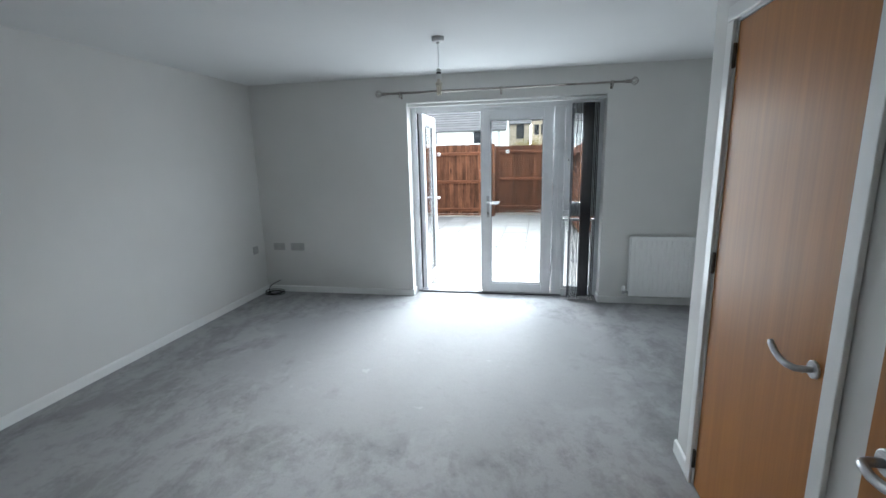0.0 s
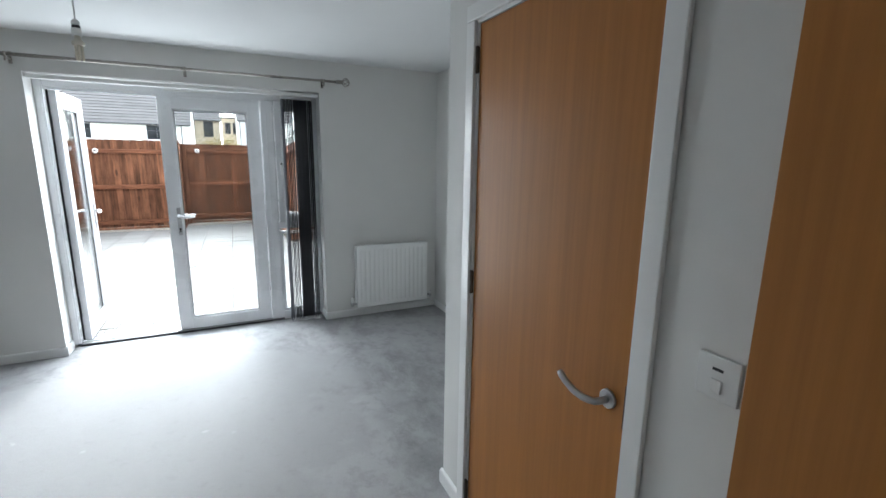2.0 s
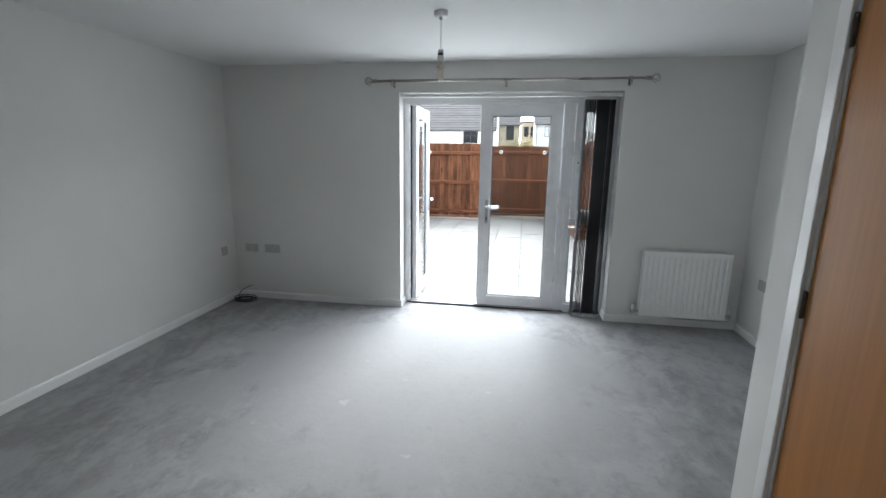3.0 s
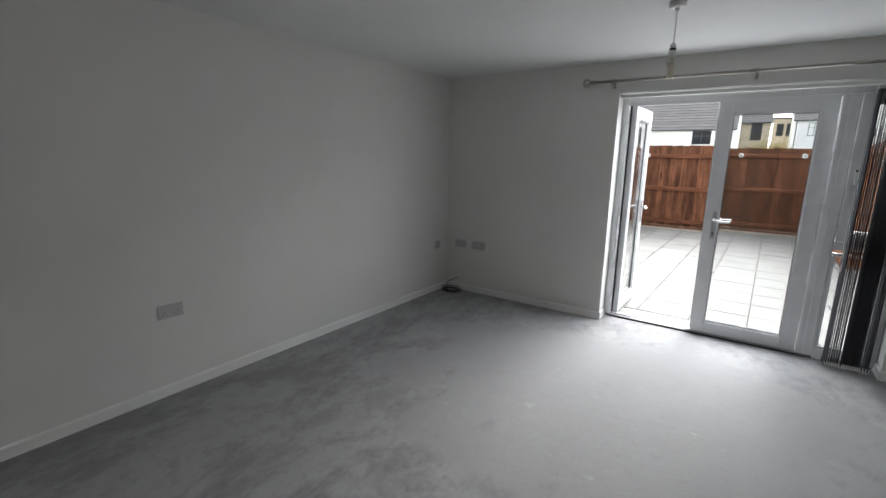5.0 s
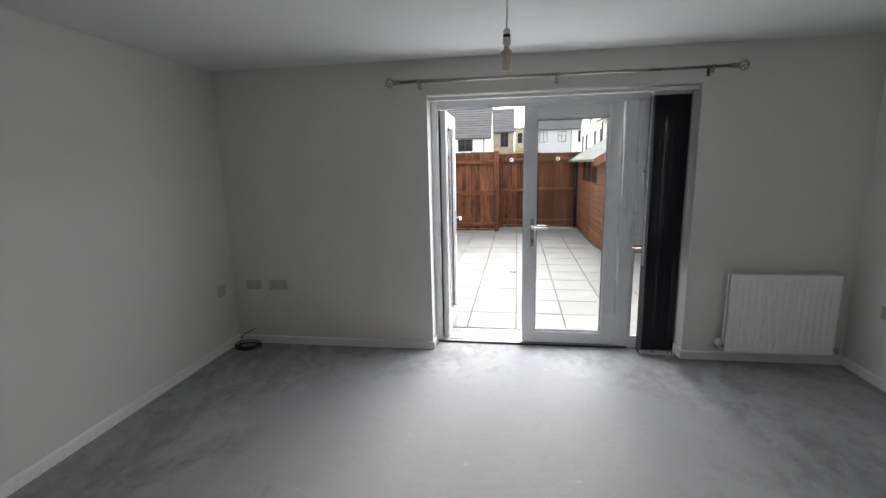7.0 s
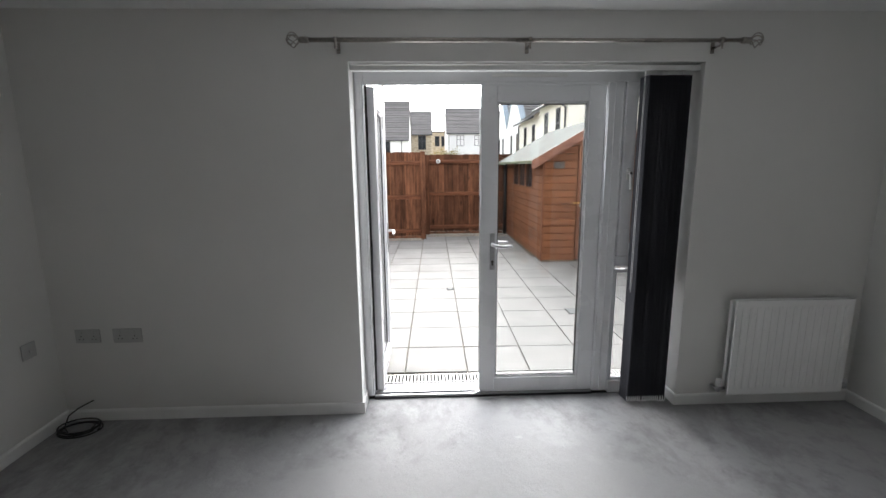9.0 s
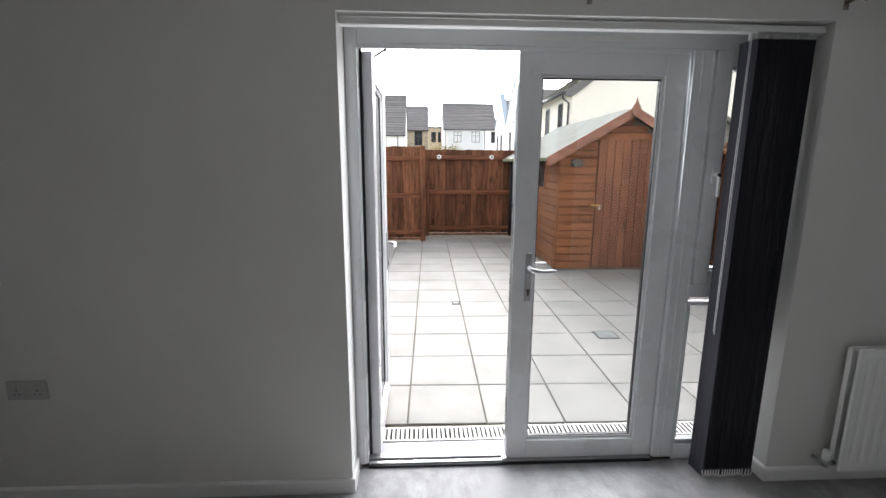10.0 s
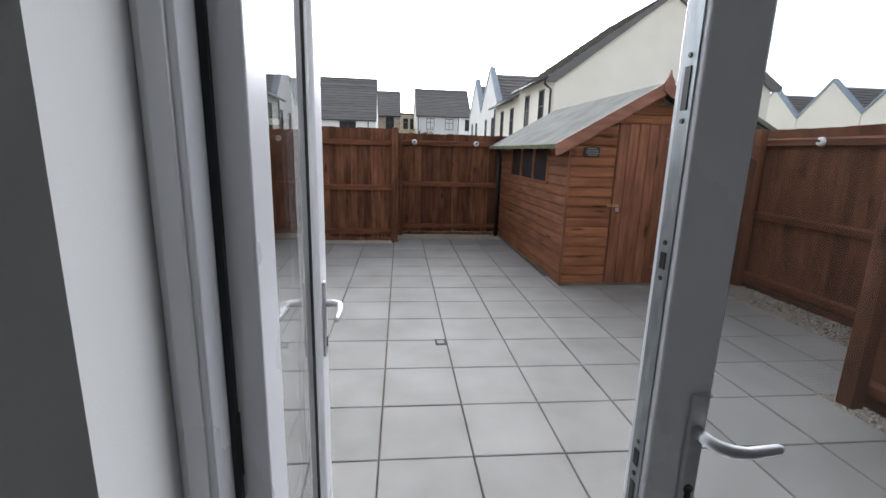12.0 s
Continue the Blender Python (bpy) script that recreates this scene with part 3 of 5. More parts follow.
def door_leaf(parent, width, m, right, w=0.112):
    """A glazed leaf in its own closed place: x from 0 to width, the room side at y 0."""
    z0, z1, t = 0.022, 2.04, 0.062
    bm = rebated(bmesh.new(), 0, width, z0, z1, 0, t, w)
    leaf = part("leaf", bm, UPVC, parent)
    bm = bmesh.new()
    for xa, xb, za, zb in ((w + 0.009, w + 0.016, z0 + w, z1 - w), (width - w - 0.016, width - w - 0.009, z0 + w, z1 - w), (w + 0.016, width - w - 0.016, z0 + w + 0.009, z0 + w + 0.016), (w + 0.016, width - w - 0.016, z1 - w - 0.016, z1 - w - 0.009)):
        box(bm, xa, xb, 0.02, t - 0.02, za, zb)
    part("gasket", bm, BLACK, leaf)
    g = part("pane", boxed(w + 0.005, width - w - 0.005, 0.024, 0.04, z0 + w + 0.004, z1 - w - 0.004), GLASS, leaf)
    g.visible_shadow = False
    hx = 0.078 if right else width - 0.083
    way = 1 if right else -1
    for y, s in ((0.0, -1), (t, 1)):
        bm = boxed(hx - 0.016, hx + 0.016, min(y, y + s * 0.009), max(y, y + s * 0.009), 0.885, 1.125, bevel=0.004)
        plate = part("handle_plate", bm, SATIN, leaf)
        bm = bmesh.new()
        c = Vector((hx, y, 1.055))
        tube(bm, [c, c + Vector((0, s * 0.035, 0)), c + Vector((way * 0.008, s * 0.05, -0.002)), c + Vector((way * 0.03, s * 0.055, -0.008)), c + Vector((way * 0.06, s * 0.056, -0.012)), c + Vector((way * 0.115, s * 0.055, -0.008)), c + Vector((way * 0.122, s * 0.054, -0.007))],
             [0.011, 0.0105, 0.011, 0.011, 0.01, 0.0085, 0.005], 12)
        part("handle", bm, SATIN, plate, "satin silver lever handle")
        bm = bmesh.new()
        yy = y + s * 0.009
        tube(bm, [(hx, yy - s * 0.004, 0.94), (hx, yy + s * 0.003, 0.94)], 0.0085, 14)
        box(bm, hx - 0.005, hx + 0.005, min(yy - s * 0.004, yy + s * 0.003), max(yy - s * 0.004, yy + s * 0.003), 0.915, 0.94)
        part("lock_cylinder", bm, DARK_METAL, plate)
    ex = 0.0 if right else width
    s = -1 if right else 1
    bm = boxed(min(ex, ex + s * 0.003), max(ex, ex + s * 0.003), 0.012, 0.046, 0.15, 1.9)
    strip = part("lock_strip", bm, ZINC_PLATE, leaf, "steel locking strip with dark keeps")
    x_a, x_b = min(ex + s * 0.003, ex + s * 0.0045), max(ex + s * 0.003, ex + s * 0.0045)
    for z, half in ((0.33, 0.03), (0.62, 0.018), (0.9, 0.03), (0.98, 0.016), (1.35, 0.014), (1.62, 0.032), (1.78, 0.012)):
        part("keep", boxed(x_a, x_b, 0.022, 0.036, z - half, z + half), BLACK, strip)
        bm = bmesh.new()
        for dz in (-half - 0.016, half + 0.016):
            tube(bm, [(ex + s * 0.003, 0.029, z + dz), (ex + s * 0.005, 0.029, z + dz)], 0.004, 8)
        part("screws", bm, DARK_METAL, strip)
    hinge_x = width if right else 0.0
    if not right:
        for z in (0.3, 1.02, 1.8):
            part("hinge_knuckle", boxed(-0.007, -0.0005, 0.043, 0.058, z - 0.06, z + 0.06, bevel=0.002), BLACK, leaf)
    for z in (0.3, 1.0, 1.78):
        bm = bmesh.new()
        tube(bm, [(hinge_x, t + 0.012, z - 0.055), (hinge_x, t + 0.012, z + 0.055)], 0.011, 12)
        box(bm, min(hinge_x, hinge_x - (-1 if not right else 1) * 0.02), max(hinge_x, hinge_x - (-1 if not right else 1) * 0.02), t - 0.002, t + 0.01, z - 0.05, z + 0.05)
        part("hinge", bm, BLACK, leaf)
    leaf.matrix_basis = m
    return leaf


right_leaf = door_leaf(frame_3, 0.772, pose(0.098, FY0 + 0.012, 0), True, 0.1)
LEFT_OPEN = 90
left_leaf = door_leaf(frame_3, 0.70, pose(-0.6, FY0 + 0.075, 0) @ pose(0, 0, 0, 0, 0, LEFT_OPEN) @ pose(0.0, -0.04, 0), False)


def side_window():
    w = tagged(new("window_1"), "narrow white plastic side window with opening upper casement", "window", kind="structure")
    x0, x1 = 0.986, 1.317
    part("window_frame", boxed(x0, x1, FY0, FY1, 0.90, 0.965, bevel=0.004), UPVC, w)
    part("window_frame", boxed(x0, x1, FY0, FY1, 0.0, 0.085, bevel=0.004), UPVC, w)
    sash = part("sash", rebated(bmesh.new(), x0 + 0.003, x1 - 0.003, 0.968, 2.05, FY0 - 0.012, FY1 - 0.004, 0.07), UPVC, w)
    bm = rebated(bmesh.new(), x0 + 0.001, x1 - 0.001, 0.086, 0.873, FY0 + 0.016, FY1 - 0.016, 0.022, 0.006)
    part("glazing_bead", bm, UPVC, w)
    for z0, z1, i in ((1.04, 1.98, 0.074), (0.112, 0.874, 0.026)):
        g = part("pane", boxed(x0 + i, x1 - i, FY0 + 0.022, FY0 + 0.036, z0, z1), GLASS, w)
        g.visible_shadow = False
    bm = boxed(1.015, 1.037, FY0 - 0.024, FY0 - 0.012, 1.46, 1.53, bevel=0.003)
    handle = part("handle", bm, PLASTIC, sash)
    bm = bmesh.new()
    tube(bm, [(1.026, FY0 - 0.022, 1.5), (1.026, FY0 - 0.05, 1.5), (1.027, FY0 - 0.055, 1.48), (1.029, FY0 - 0.055, 1.40)], [0.009, 0.009, 0.009, 0.007], 10)
    part("lever", bm, PLASTIC, handle)
    bm = bmesh.new()
    tube(bm, [(1.026, FY0 - 0.05, 1.5), (1.026, FY0 - 0.06, 1.5)], 0.008, 10)
    part("lock_button", bm, BLACK, handle)


side_window()


def vertical_blind():
    b = thing("vertical_blind", (1.2, 4.89, 0.03), "black vertical blind drawn aside in a stack", "blind")
    bm = boxed(REV_W + 0.004, REV_E - 0.004, 4.852, 4.888, 2.09, 2.12, bevel=0.003)
    box(bm, REV_W + 0.004, REV_E - 0.004, 4.846, 4.852, 2.092, 2.098)
    part("headrail", bm, PLASTIC, b, "white aluminium headrail")
    # an end vane, a row turned edge-on, the packed stack, then a few that hang apart
    xs = [1.047] + [1.064 + 0.0135 * i for i in range(6)] + [1.152 + 0.0125 * i for i in range(9)] + [1.27 + 0.016 * i for i in range(3)]
    n = len(xs)
    for i, x in enumerate(xs):
        a = radians((97 if i < 1 else 87.5 if i < 7 else 91 if i < 16 else 88) + 1.5 * math.sin(i * 2.3))
        m = pose(x, 4.87, 0) @ Matrix.Rotation(a, 4, "Z")
        bm = bmesh.new()
        rows = []
        for k in range(5):
            u = -0.048 + 0.024 * k
            bow = 0.0035 * math.cos(u / 0.048 * 1.5)
            rows.append([bm.verts.new(m @ Vector((u, bow + d, z))) for z in (0.055, 2.06) for d in (0, 0.0009)])
        for p, q in zip(rows, rows[1:]):
            for c, d in ((0, 2), (2, 3), (3, 1), (1, 0)):
                bm.faces.new((p[c], q[c], q[d], p[d]))
        bm.faces.new([rows[0][k] for k in (0, 1, 3, 2)])
        bm.faces.new([rows[-1][k] for k in (0, 2, 3, 1)])
        vane = part("vane", bm, VANE, b)
        part("hanger", box(bmesh.new(), -0.006, 0.006, -0.002, 0.002, 2.055, 2.0905, m=m), PLASTIC, vane)
        part("weight", box(bmesh.new(), -0.047, 0.047, -0.0015, 0.0045, 0.022, 0.058, m=m), VANE, vane)
    bm = bmesh.new()
    rng = random.Random(4)
    for edge in (-0.051, 0.051):
        for x, x2 in zip(xs, xs[1:]):
            sag, w = rng.uniform(0.03, 0.042), x2 - x
            y = 4.87 + edge
            tube(bm, [(x, y, 0.058), (x + w * 0.12, y, 0.058 - sag * 0.7), (x + w * 0.5, y, 0.058 - sag), (x + w * 0.88, y, 0.058 - sag * 0.7), (x2, y, 0.058)], 0.0026, 6)
    part("bead_chain", bm, PLASTIC, b, "white plastic linking chain")["kind"] = "stuff"
    bm = bmesh.new()
    tube(bm, [(1.03, 4.84, 2.085), (1.025, 4.838, 1.4), (1.027, 4.838, 0.78), (1.033, 4.838, 0.76), (1.037, 4.845, 0.8), (1.035, 4.84, 2.085)], 0.0016, 6)
    part("control_chain", bm, PLASTIC, b)


vertical_blind()


# ---- room fittings ----
def curtain_pole():
    p = thing("curtain_pole", (0.32, NORTH, 2.215), "brushed nickel extending curtain pole with cage finials", "curtain pole")
    y, z, xa, xb = 4.728, 2.221, -0.887, 1.532
    part("rod", tube(bmesh.new(), [(xa, y, z), (0.34, y, z)], 0.0125, 16), NICKEL, p)
    part("rod", tube(bmesh.new(), [(0.3, y, z), (xb, y, z)], 0.0105, 16), NICKEL, p)
    for x, s in ((xa, -1), (xb, 1)):
        bm = bmesh.new()
        turned(bm, (x, y, z), [(-0.028, 0.0155), (-0.02, 0.017), (0.018, 0.017), (0.022, 0.013), (0.028, 0.009)] if s > 0 else [(-0.028, 0.009), (-0.022, 0.013), (-0.018, 0.017), (0.02, 0.017), (0.028, 0.0155)], "x")
        finial = part("finial", bm, NICKEL, p)
        bm = bmesh.new()
        for k in range(6):
            pts = []
            for i in range(9):
                u = i / 8
                r = 0.034 * math.sin(math.pi * u) ** 0.8 + 0.004
                a = k * math.pi / 3 + u * 1.6
                pts.append((x + s * (0.024 + 0.066 * u), y + r * math.cos(a), z + r * math.sin(a)))
            tube(bm, pts, 0.003, 7)
        turned(bm, (x + s * 0.088, y, z), [(-0.006, 0.004), (-0.003, 0.008), (0.003, 0.008), (0.006, 0.004)], "x", 12)
        part("cage", bm, NICKEL, finial)
    for x in (-0.72, 0.33, 1.395):
        bm = boxed(x - 0.011, x + 0.011, NORTH - 0.006, NORTH - 0.0005, z - 0.05, z + 0.03, bevel=0.002)
        tube(bm, [(x, NORTH - 0.005, z - 0.022), (x, y + 0.002, z - 0.022), (x, y, z - 0.012)], 0.007, 10)
        tube(bm, [(x - 0.009, y, z), (x + 0.009, y, z)], 0.0165, 16)
        tube(bm, [(x, y - 0.002, z - 0.045), (x, y - 0.002, z - 0.012)], 0.006, 10)
        part("bracket", bm, NICKEL, p)


curtain_pole()


def pendant_light():
    x, y = -0.033, 3.385
    p = thing("pendant_light", (x, y, TOP), "white ceiling pendant with bare folded-tube bulb", "ceiling light")
    bm = bmesh.new()
    turned(bm, (x, y, 0), [(2.368, 0.02), (2.37, 0.036), (2.376, 0.042), (2.392, 0.044), (2.4, 0.044)], "z", 28)
    turned(bm, (x, y, 0), [(2.352, 0.008), (2.36, 0.012), (2.368, 0.012)], "z", 16)
    part("rose", bm, PLASTIC, p)
    part("cord", tube(bmesh.new(), [(x, y, 2.355), (x + 0.001, y, 2.27), (x, y, 2.19)], 0.0032, 8), PLASTIC, p)
    bm = bmesh.new()
    turned(bm, (x, y, 0), [(2.118, 0.019), (2.122, 0.0195), (2.15, 0.0195), (2.152, 0.017)], "z", 20)
    turned(bm, (x, y, 0), [(2.165, 0.0185), (2.18, 0.017), (2.188, 0.012), (2.192, 0.005)], "z", 20)
    holder = part("lamp_holder", bm, PLASTIC, p)
    part("holder_band", turned(bmesh.new(), (x, y, 0), [(2.1521, 0.0165), (2.158, 0.017), (2.1649, 0.0165)], "z", 20), BLACK, holder)
    bm = bmesh.new()
    turned(bm, (x, y, 0), [(2.072, 0.012), (2.076, 0.024), (2.086, 0.026), (2.094, 0.024), (2.1, 0.014), (2.108, 0.0125), (2.1299, 0.0125)], "z", 20)
    bulb = part("bulb_base", bm, CREAM, p)
    for k in range(3):
        a = k * 2 * math.pi / 3 + 0.3
        ca, sa = math.cos(a), math.sin(a)
        pts = []
        for i in range(11):
            u = i / 10
            if u < 0.35:
                w, z = -0.007, 2.074 - (u / 0.35) * 0.06
            elif u > 0.65:
                w, z = 0.007, 2.014 + ((u - 0.65) / 0.35) * 0.06
            else:
                t = (u - 0.35) / 0.3 * math.pi
                w, z = -0.007 * math.cos(t), 2.014 - 0.006 * math.sin(t)
            pts.append((x + 0.0125 * ca - w * sa, y + 0.0125 * sa + w * ca, z))
        part("tube", tube(bmesh.new(), pts, 0.0052, 9), BULB_GLASS, bulb)


pendant_light()


def radiator():
    x0, x1, y0, y1, z0, z1 = 1.645, 2.39, 4.715, 4.775, 0.11, 0.727
    r = thing("radiator", (2.0, NORTH, 0.11), "white enamelled panel radiator fixed to the wall", "radiator")
    bm = bmesh.new()
    n, prof = 15, []
    pitch = (x1 - x0 - 0.05) / n
    prof.append((x0, 0.0))
    prof.append((x0 + 0.024, 0.0))
    for i in range(n):
        a = x0 + 0.025 + i * pitch
        prof += [(a + pitch * 0.22, 0.0), (a + pitch * 0.36, 0.0045), (a + pitch * 0.64, 0.0045), (a + pitch * 0.78, 0.0)]
    prof += [(x1 - 0.024, 0.0), (x1, 0.0)]
    rows = []
    for z, k in ((z0, 0), (z0 + 0.035, 0), (z0 + 0.055, 1), (z1 - 0.055, 1), (z1 - 0.035, 0), (z1, 0)):
        rows.append([bm.verts.new((x, y0 + d * k, z)) for x, d in prof])
    for p, q in zip(rows, rows[1:]):
        for i in range(len(prof) - 1):
            bm.faces.new((p[i], p[i + 1], q[i + 1], q[i])).smooth = False
    back = [[bm.verts.new((x, y0 + 0.014, z)) for x in (x0, x1)] for z in (z0, z1)]
    bm.faces.new((back[0][0], back[1][0], back[1][1], back[0][1]))
    bm.faces.new([*rows[0], back[0][1], back[0][0]])
    bm.faces.new([*rows[-1], back[1][1], back[1][0]])
    bm.faces.new([w[0] for w in rows] + [back[1][0], back[0][0]])
    bm.faces.new([w[-1] for w in rows] + [back[1][1], back[0][1]])
    part("front_panel", bm, RADIATOR, r)
    part("rear_panel", boxed(x0 + 0.004, x1 - 0.004, y1 - 0.012, y1, z0 + 0.004, z1 - 0.004, bevel=0.003), RADIATOR, r)
    for xa, xb in ((x0 - 0.003, x0 + 0.003), (x1 - 0.003, x1 + 0.003)):
        part("side_panel", boxed(xa - 0.004, xb - 0.001, y0 + 0.034, y1 - 0.002, z0 + 0.02, z1 - 0.006, bevel=0.002), RADIATOR, r)
    bm = bmesh.new()
    for i in range(38):
        xa = x0 + 0.012 + i * (x1 - x0 - 0.03) / 37
        box(bm, xa, xa + 0.006, y0 + 0.026, y1 - 0.014, z1 - 0.016, z1 - 0.008)
    part("top_grille", bm, RADIATOR, r)
    for x in (x0 + 0.12, x1 - 0.12):
        part("bracket", boxed(x - 0.015, x + 0.015, y1, NORTH, z0 + 0.03, z1 - 0.05), STEEL, r)
    for x, s in ((x0, -1), (x1, 1)):
        bm = bmesh.new()
        v = x + s * 0.045
        tube(bm, [(x + s * 0.002, 4.745, 0.14), (v, 4.745, 0.14)], 0.011, 12)
        tube(bm, [(v, 4.745, 0.122), (v, 4.745, 0.158)], 0.014, 12)
        tube(bm, [(v, 4.745, 0.13), (v, NORTH - 0.001, 0.13)], 0.0075, 12)
        valve = part("valve", bm, STEEL, r)
        if s < 0:
            part("valve_cap", turned(bmesh.new(), (v, 4.745, 0), [(0.158, 0.016), (0.162, 0.018), (0.2, 0.017), (0.205, 0.013)], "z", 16), PLASTIC, valve)
        else:
            part("valve_cap", turned(bmesh.new(), (v, 4.745, 0), [(0.158, 0.012), (0.185, 0.0115), (0.19, 0.008)], "z", 16), PLASTIC, valve)


radiator()


def wall_plate(name, label, m, width, height, kind):
    """A moulded plate in its own plane: x across, z up, y out of the wall is negative."""
    p = thing(name, m.translation, label, "switch" if "switch" in name else "socket")
    def add(n, bm, mat, parent=p):
        ob = link(n, bm, mat)
        ob.parent = parent
        return ob
    plate = add("plate", boxed(-width / 2, width / 2, -0.009, -0.0005, -height / 2, height / 2, bevel=0.003), SWITCH_WHITE if kind == "spur" else PLATE)
    if kind == "double":
        for s in (-1, 1):
            add("rocker", boxed(s * 0.037 * width / 0.146 - 0.006, s * 0.037 * width / 0.146 + 0.006, -0.012, -0.009, 0.015, 0.033, bevel=0.001), PLATE, plate)
            bm = bmesh.new()
            cx = s * 0.037 * width / 0.146
            box(bm, cx - 0.002, cx + 0.002, -0.0096, -0.009, -0.004, 0.005)
            for d in (-0.011, 0.011):
                box(bm, cx + d - 0.0035, cx + d + 0.0035, -0.0096, -0.009, -0.02, -0.016)
            add("pin_holes", bm, BLACK, plate)
    elif kind == "aerial":
        bm = bmesh.new()
        tube(bm, [(0, -0.009, -0.004), (0, -0.017, -0.004)], 0.006, 12)
        add("aerial_port", bm, STEEL, plate)
    elif kind == "spur":
        add("rocker", boxed(-0.012, 0.012, -0.013, -0.009, -0.03, -0.002, bevel=0.002), PLASTIC, plate)
        add("indicator", boxed(-0.011, 0.011, -0.0098, -0.009, 0.015, 0.021), BLACK, plate)
    p.matrix_basis = m
    return p


wall_plate("wall_socket", "white double wall socket above the skirting", pose(-2.313, NORTH, 0.555), 0.146, 0.086, "double")
wall_plate("wall_socket", "wide white double wall socket above the skirting", pose(-2.077, NORTH, 0.555), 0.172, 0.09, "double")
wall_plate("aerial_socket", "white single aerial wall socket in the corner", pose(WEST, 4.625, 0.545, 0, 0, 90), 0.09, 0.09, "aerial")
wall_plate("wall_socket", "white double wall socket on long white wall", pose(WEST, 1.71, 0.56, 0, 0, 90), 0.15, 0.088, "double")
wall_plate("wall_socket", "white double wall socket beside the radiator", pose(EAST, 4.45, 0.52, 0, 0, -90), 0.15, 0.088, "double")
wall_plate("wall_switch", "white switch plate with black indicator by door", pose(CUPBOARD_X, 1.058, 1.146, 0, 0, -90), 0.088, 0.092, "spur")


def cable_coil():
    bm = bmesh.new()
    rng = random.Random(8)
    pts = []
    cx, cy = -2.355, 4.69
    for i in range(150):
        a = i * 0.2
        turn = i // 31
        r = 0.085 + 0.012 * math.sin(turn * 2.1) + 0.01 * math.sin(a * 0.37)
        pts.append((cx + (r + 0.02) * math.cos(a) + 0.006 * math.sin(turn * 3), cy + r * 0.9 * math.sin(a), 0.006 + turn * 0.0085 + 0.004 * math.sin(a * 0.5 + turn)))
    e = pts[-1]
    pts += [(e[0] - 0.03, e[1] + 0.02, 0.06), (-2.43, 4.72, 0.085), (-2.40, 4.76, 0.11), (-2.345, 4.792, 0.135), (-2.33, 4.796, 0.142)]
    tube(bm, pts, 0.0042, 7)
    tagged(link("cable_coil", bm, BLACK), "loosely coiled black cable on the carpet corner", "cable")


cable_coil()

# ---- garden ground ----
bm = bmesh.new()
bmesh.ops.create_grid(bm, x_segments=2, y_segments=2, size=900, matrix=Matrix.Translation((0, 0, -0.21)))
structure("ground", bm, EARTH, "unseen ground reaching the horizon, pale to bounce light", "ground")
structure("patio_bed", boxed(-2.6, 3.95, 5.328, 12.56, -0.2, -0.012), JOINT, "sandy mortar bed between the paving slabs", "paving bed")


def channel_drain():
    d = thing("channel_drain", (0.35, 5.26, -0.012), "slotted grey channel drain along the door sill", "drain")
    bm = boxed(-0.78, 1.5, 5.196, 5.327, -0.14, -0.12)
    box(bm, -0.78, 1.5, 5.186, 5.1955, -0.14, 0.0)
    box(bm, -0.80, -0.7805, 5.186, 5.327, -0.14, 0.0)
    box(bm, 1.5005, 1.52, 5.186, 5.327, -0.14, 0.0)
    part("channel", bm, DRAIN_DARK, d)
    part("edge", boxed(-0.78, 1.5, 5.196, 5.209, -0.1195, 0.004, bevel=0.001), GRILLE, d)
    part("edge", boxed(-0.78, 1.5, 5.314, 5.327, -0.1195, 0.004, bevel=0.001), GRILLE, d)
    base = boxed(0, 0.013, 5.209, 5.314, -0.004, 0.003)
    bar = part("bar", base, GRILLE, d)
    bar.location.x = -0.775
    for i in range(1, 87):
        piece("bar", bar.data, (-0.775 + i * 0.0262, 0, 0), d)


channel_drain()
cover = thing("manhole_cover", (1.35, 6.73, -0.004), "small grey metal access cover set in paving", "access cover")
part("plate", boxed(1.262, 1.438, 6.648, 6.812, -0.004, 0.006, bevel=0.002), COVER, cover)
part("rim", boxed(1.25, 1.45, 6.636, 6.824, -0.004, 0.0035, bevel=0.001), DRAIN_DARK, cover)
gully = thing("gully_cover", (0.04, 7.72, -0.004), "little square drain cover between slabs", "drain cover")
part("plate", boxed(0.012, 0.068, 7.69, 7.75, -0.004, 0.006, bevel=0.001), COVER, gully)
part("rim", boxed(-0.005, 0.085, 7.665, 7.775, -0.004, 0.0035), DRAIN_DARK, gully)


def gravel(name, x0, x1, y0, y1, z, count, seed):
    rng = random.Random(seed)
    verts, faces = [], []
    for _ in range(count):
        c = Vector((rng.uniform(x0, x1), rng.uniform(y0, y1), z))
        r = rng.uniform(0.007, 0.016)
        k = len(verts)
        e = Euler((rng.random() * 6, rng.random() * 6, rng.random() * 6)).to_matrix()
        for d in ((1, 0, 0), (-1, 0, 0), (0, 1, 0), (0, -1, 0), (0, 0, 1), (0, 0, -1)):
            verts.append(c + e @ Vector(d) * r * rng.uniform(0.7, 1.2))
        for a, b, d in ((0, 2, 4), (2, 1, 4), (1, 3, 4), (3, 0, 4), (2, 0, 5), (1, 2, 5), (3, 1, 5), (0, 3, 5)):
            faces.append((k + a, k + b, k + d))
    me = bpy.data.meshes.new(name)
    me.from_pydata(verts, [], faces)
    me.materials.append(GRAVEL)
    tagged(new(name, me), "pale mixed gravel strip beside the paving", "gravel", kind="stuff")


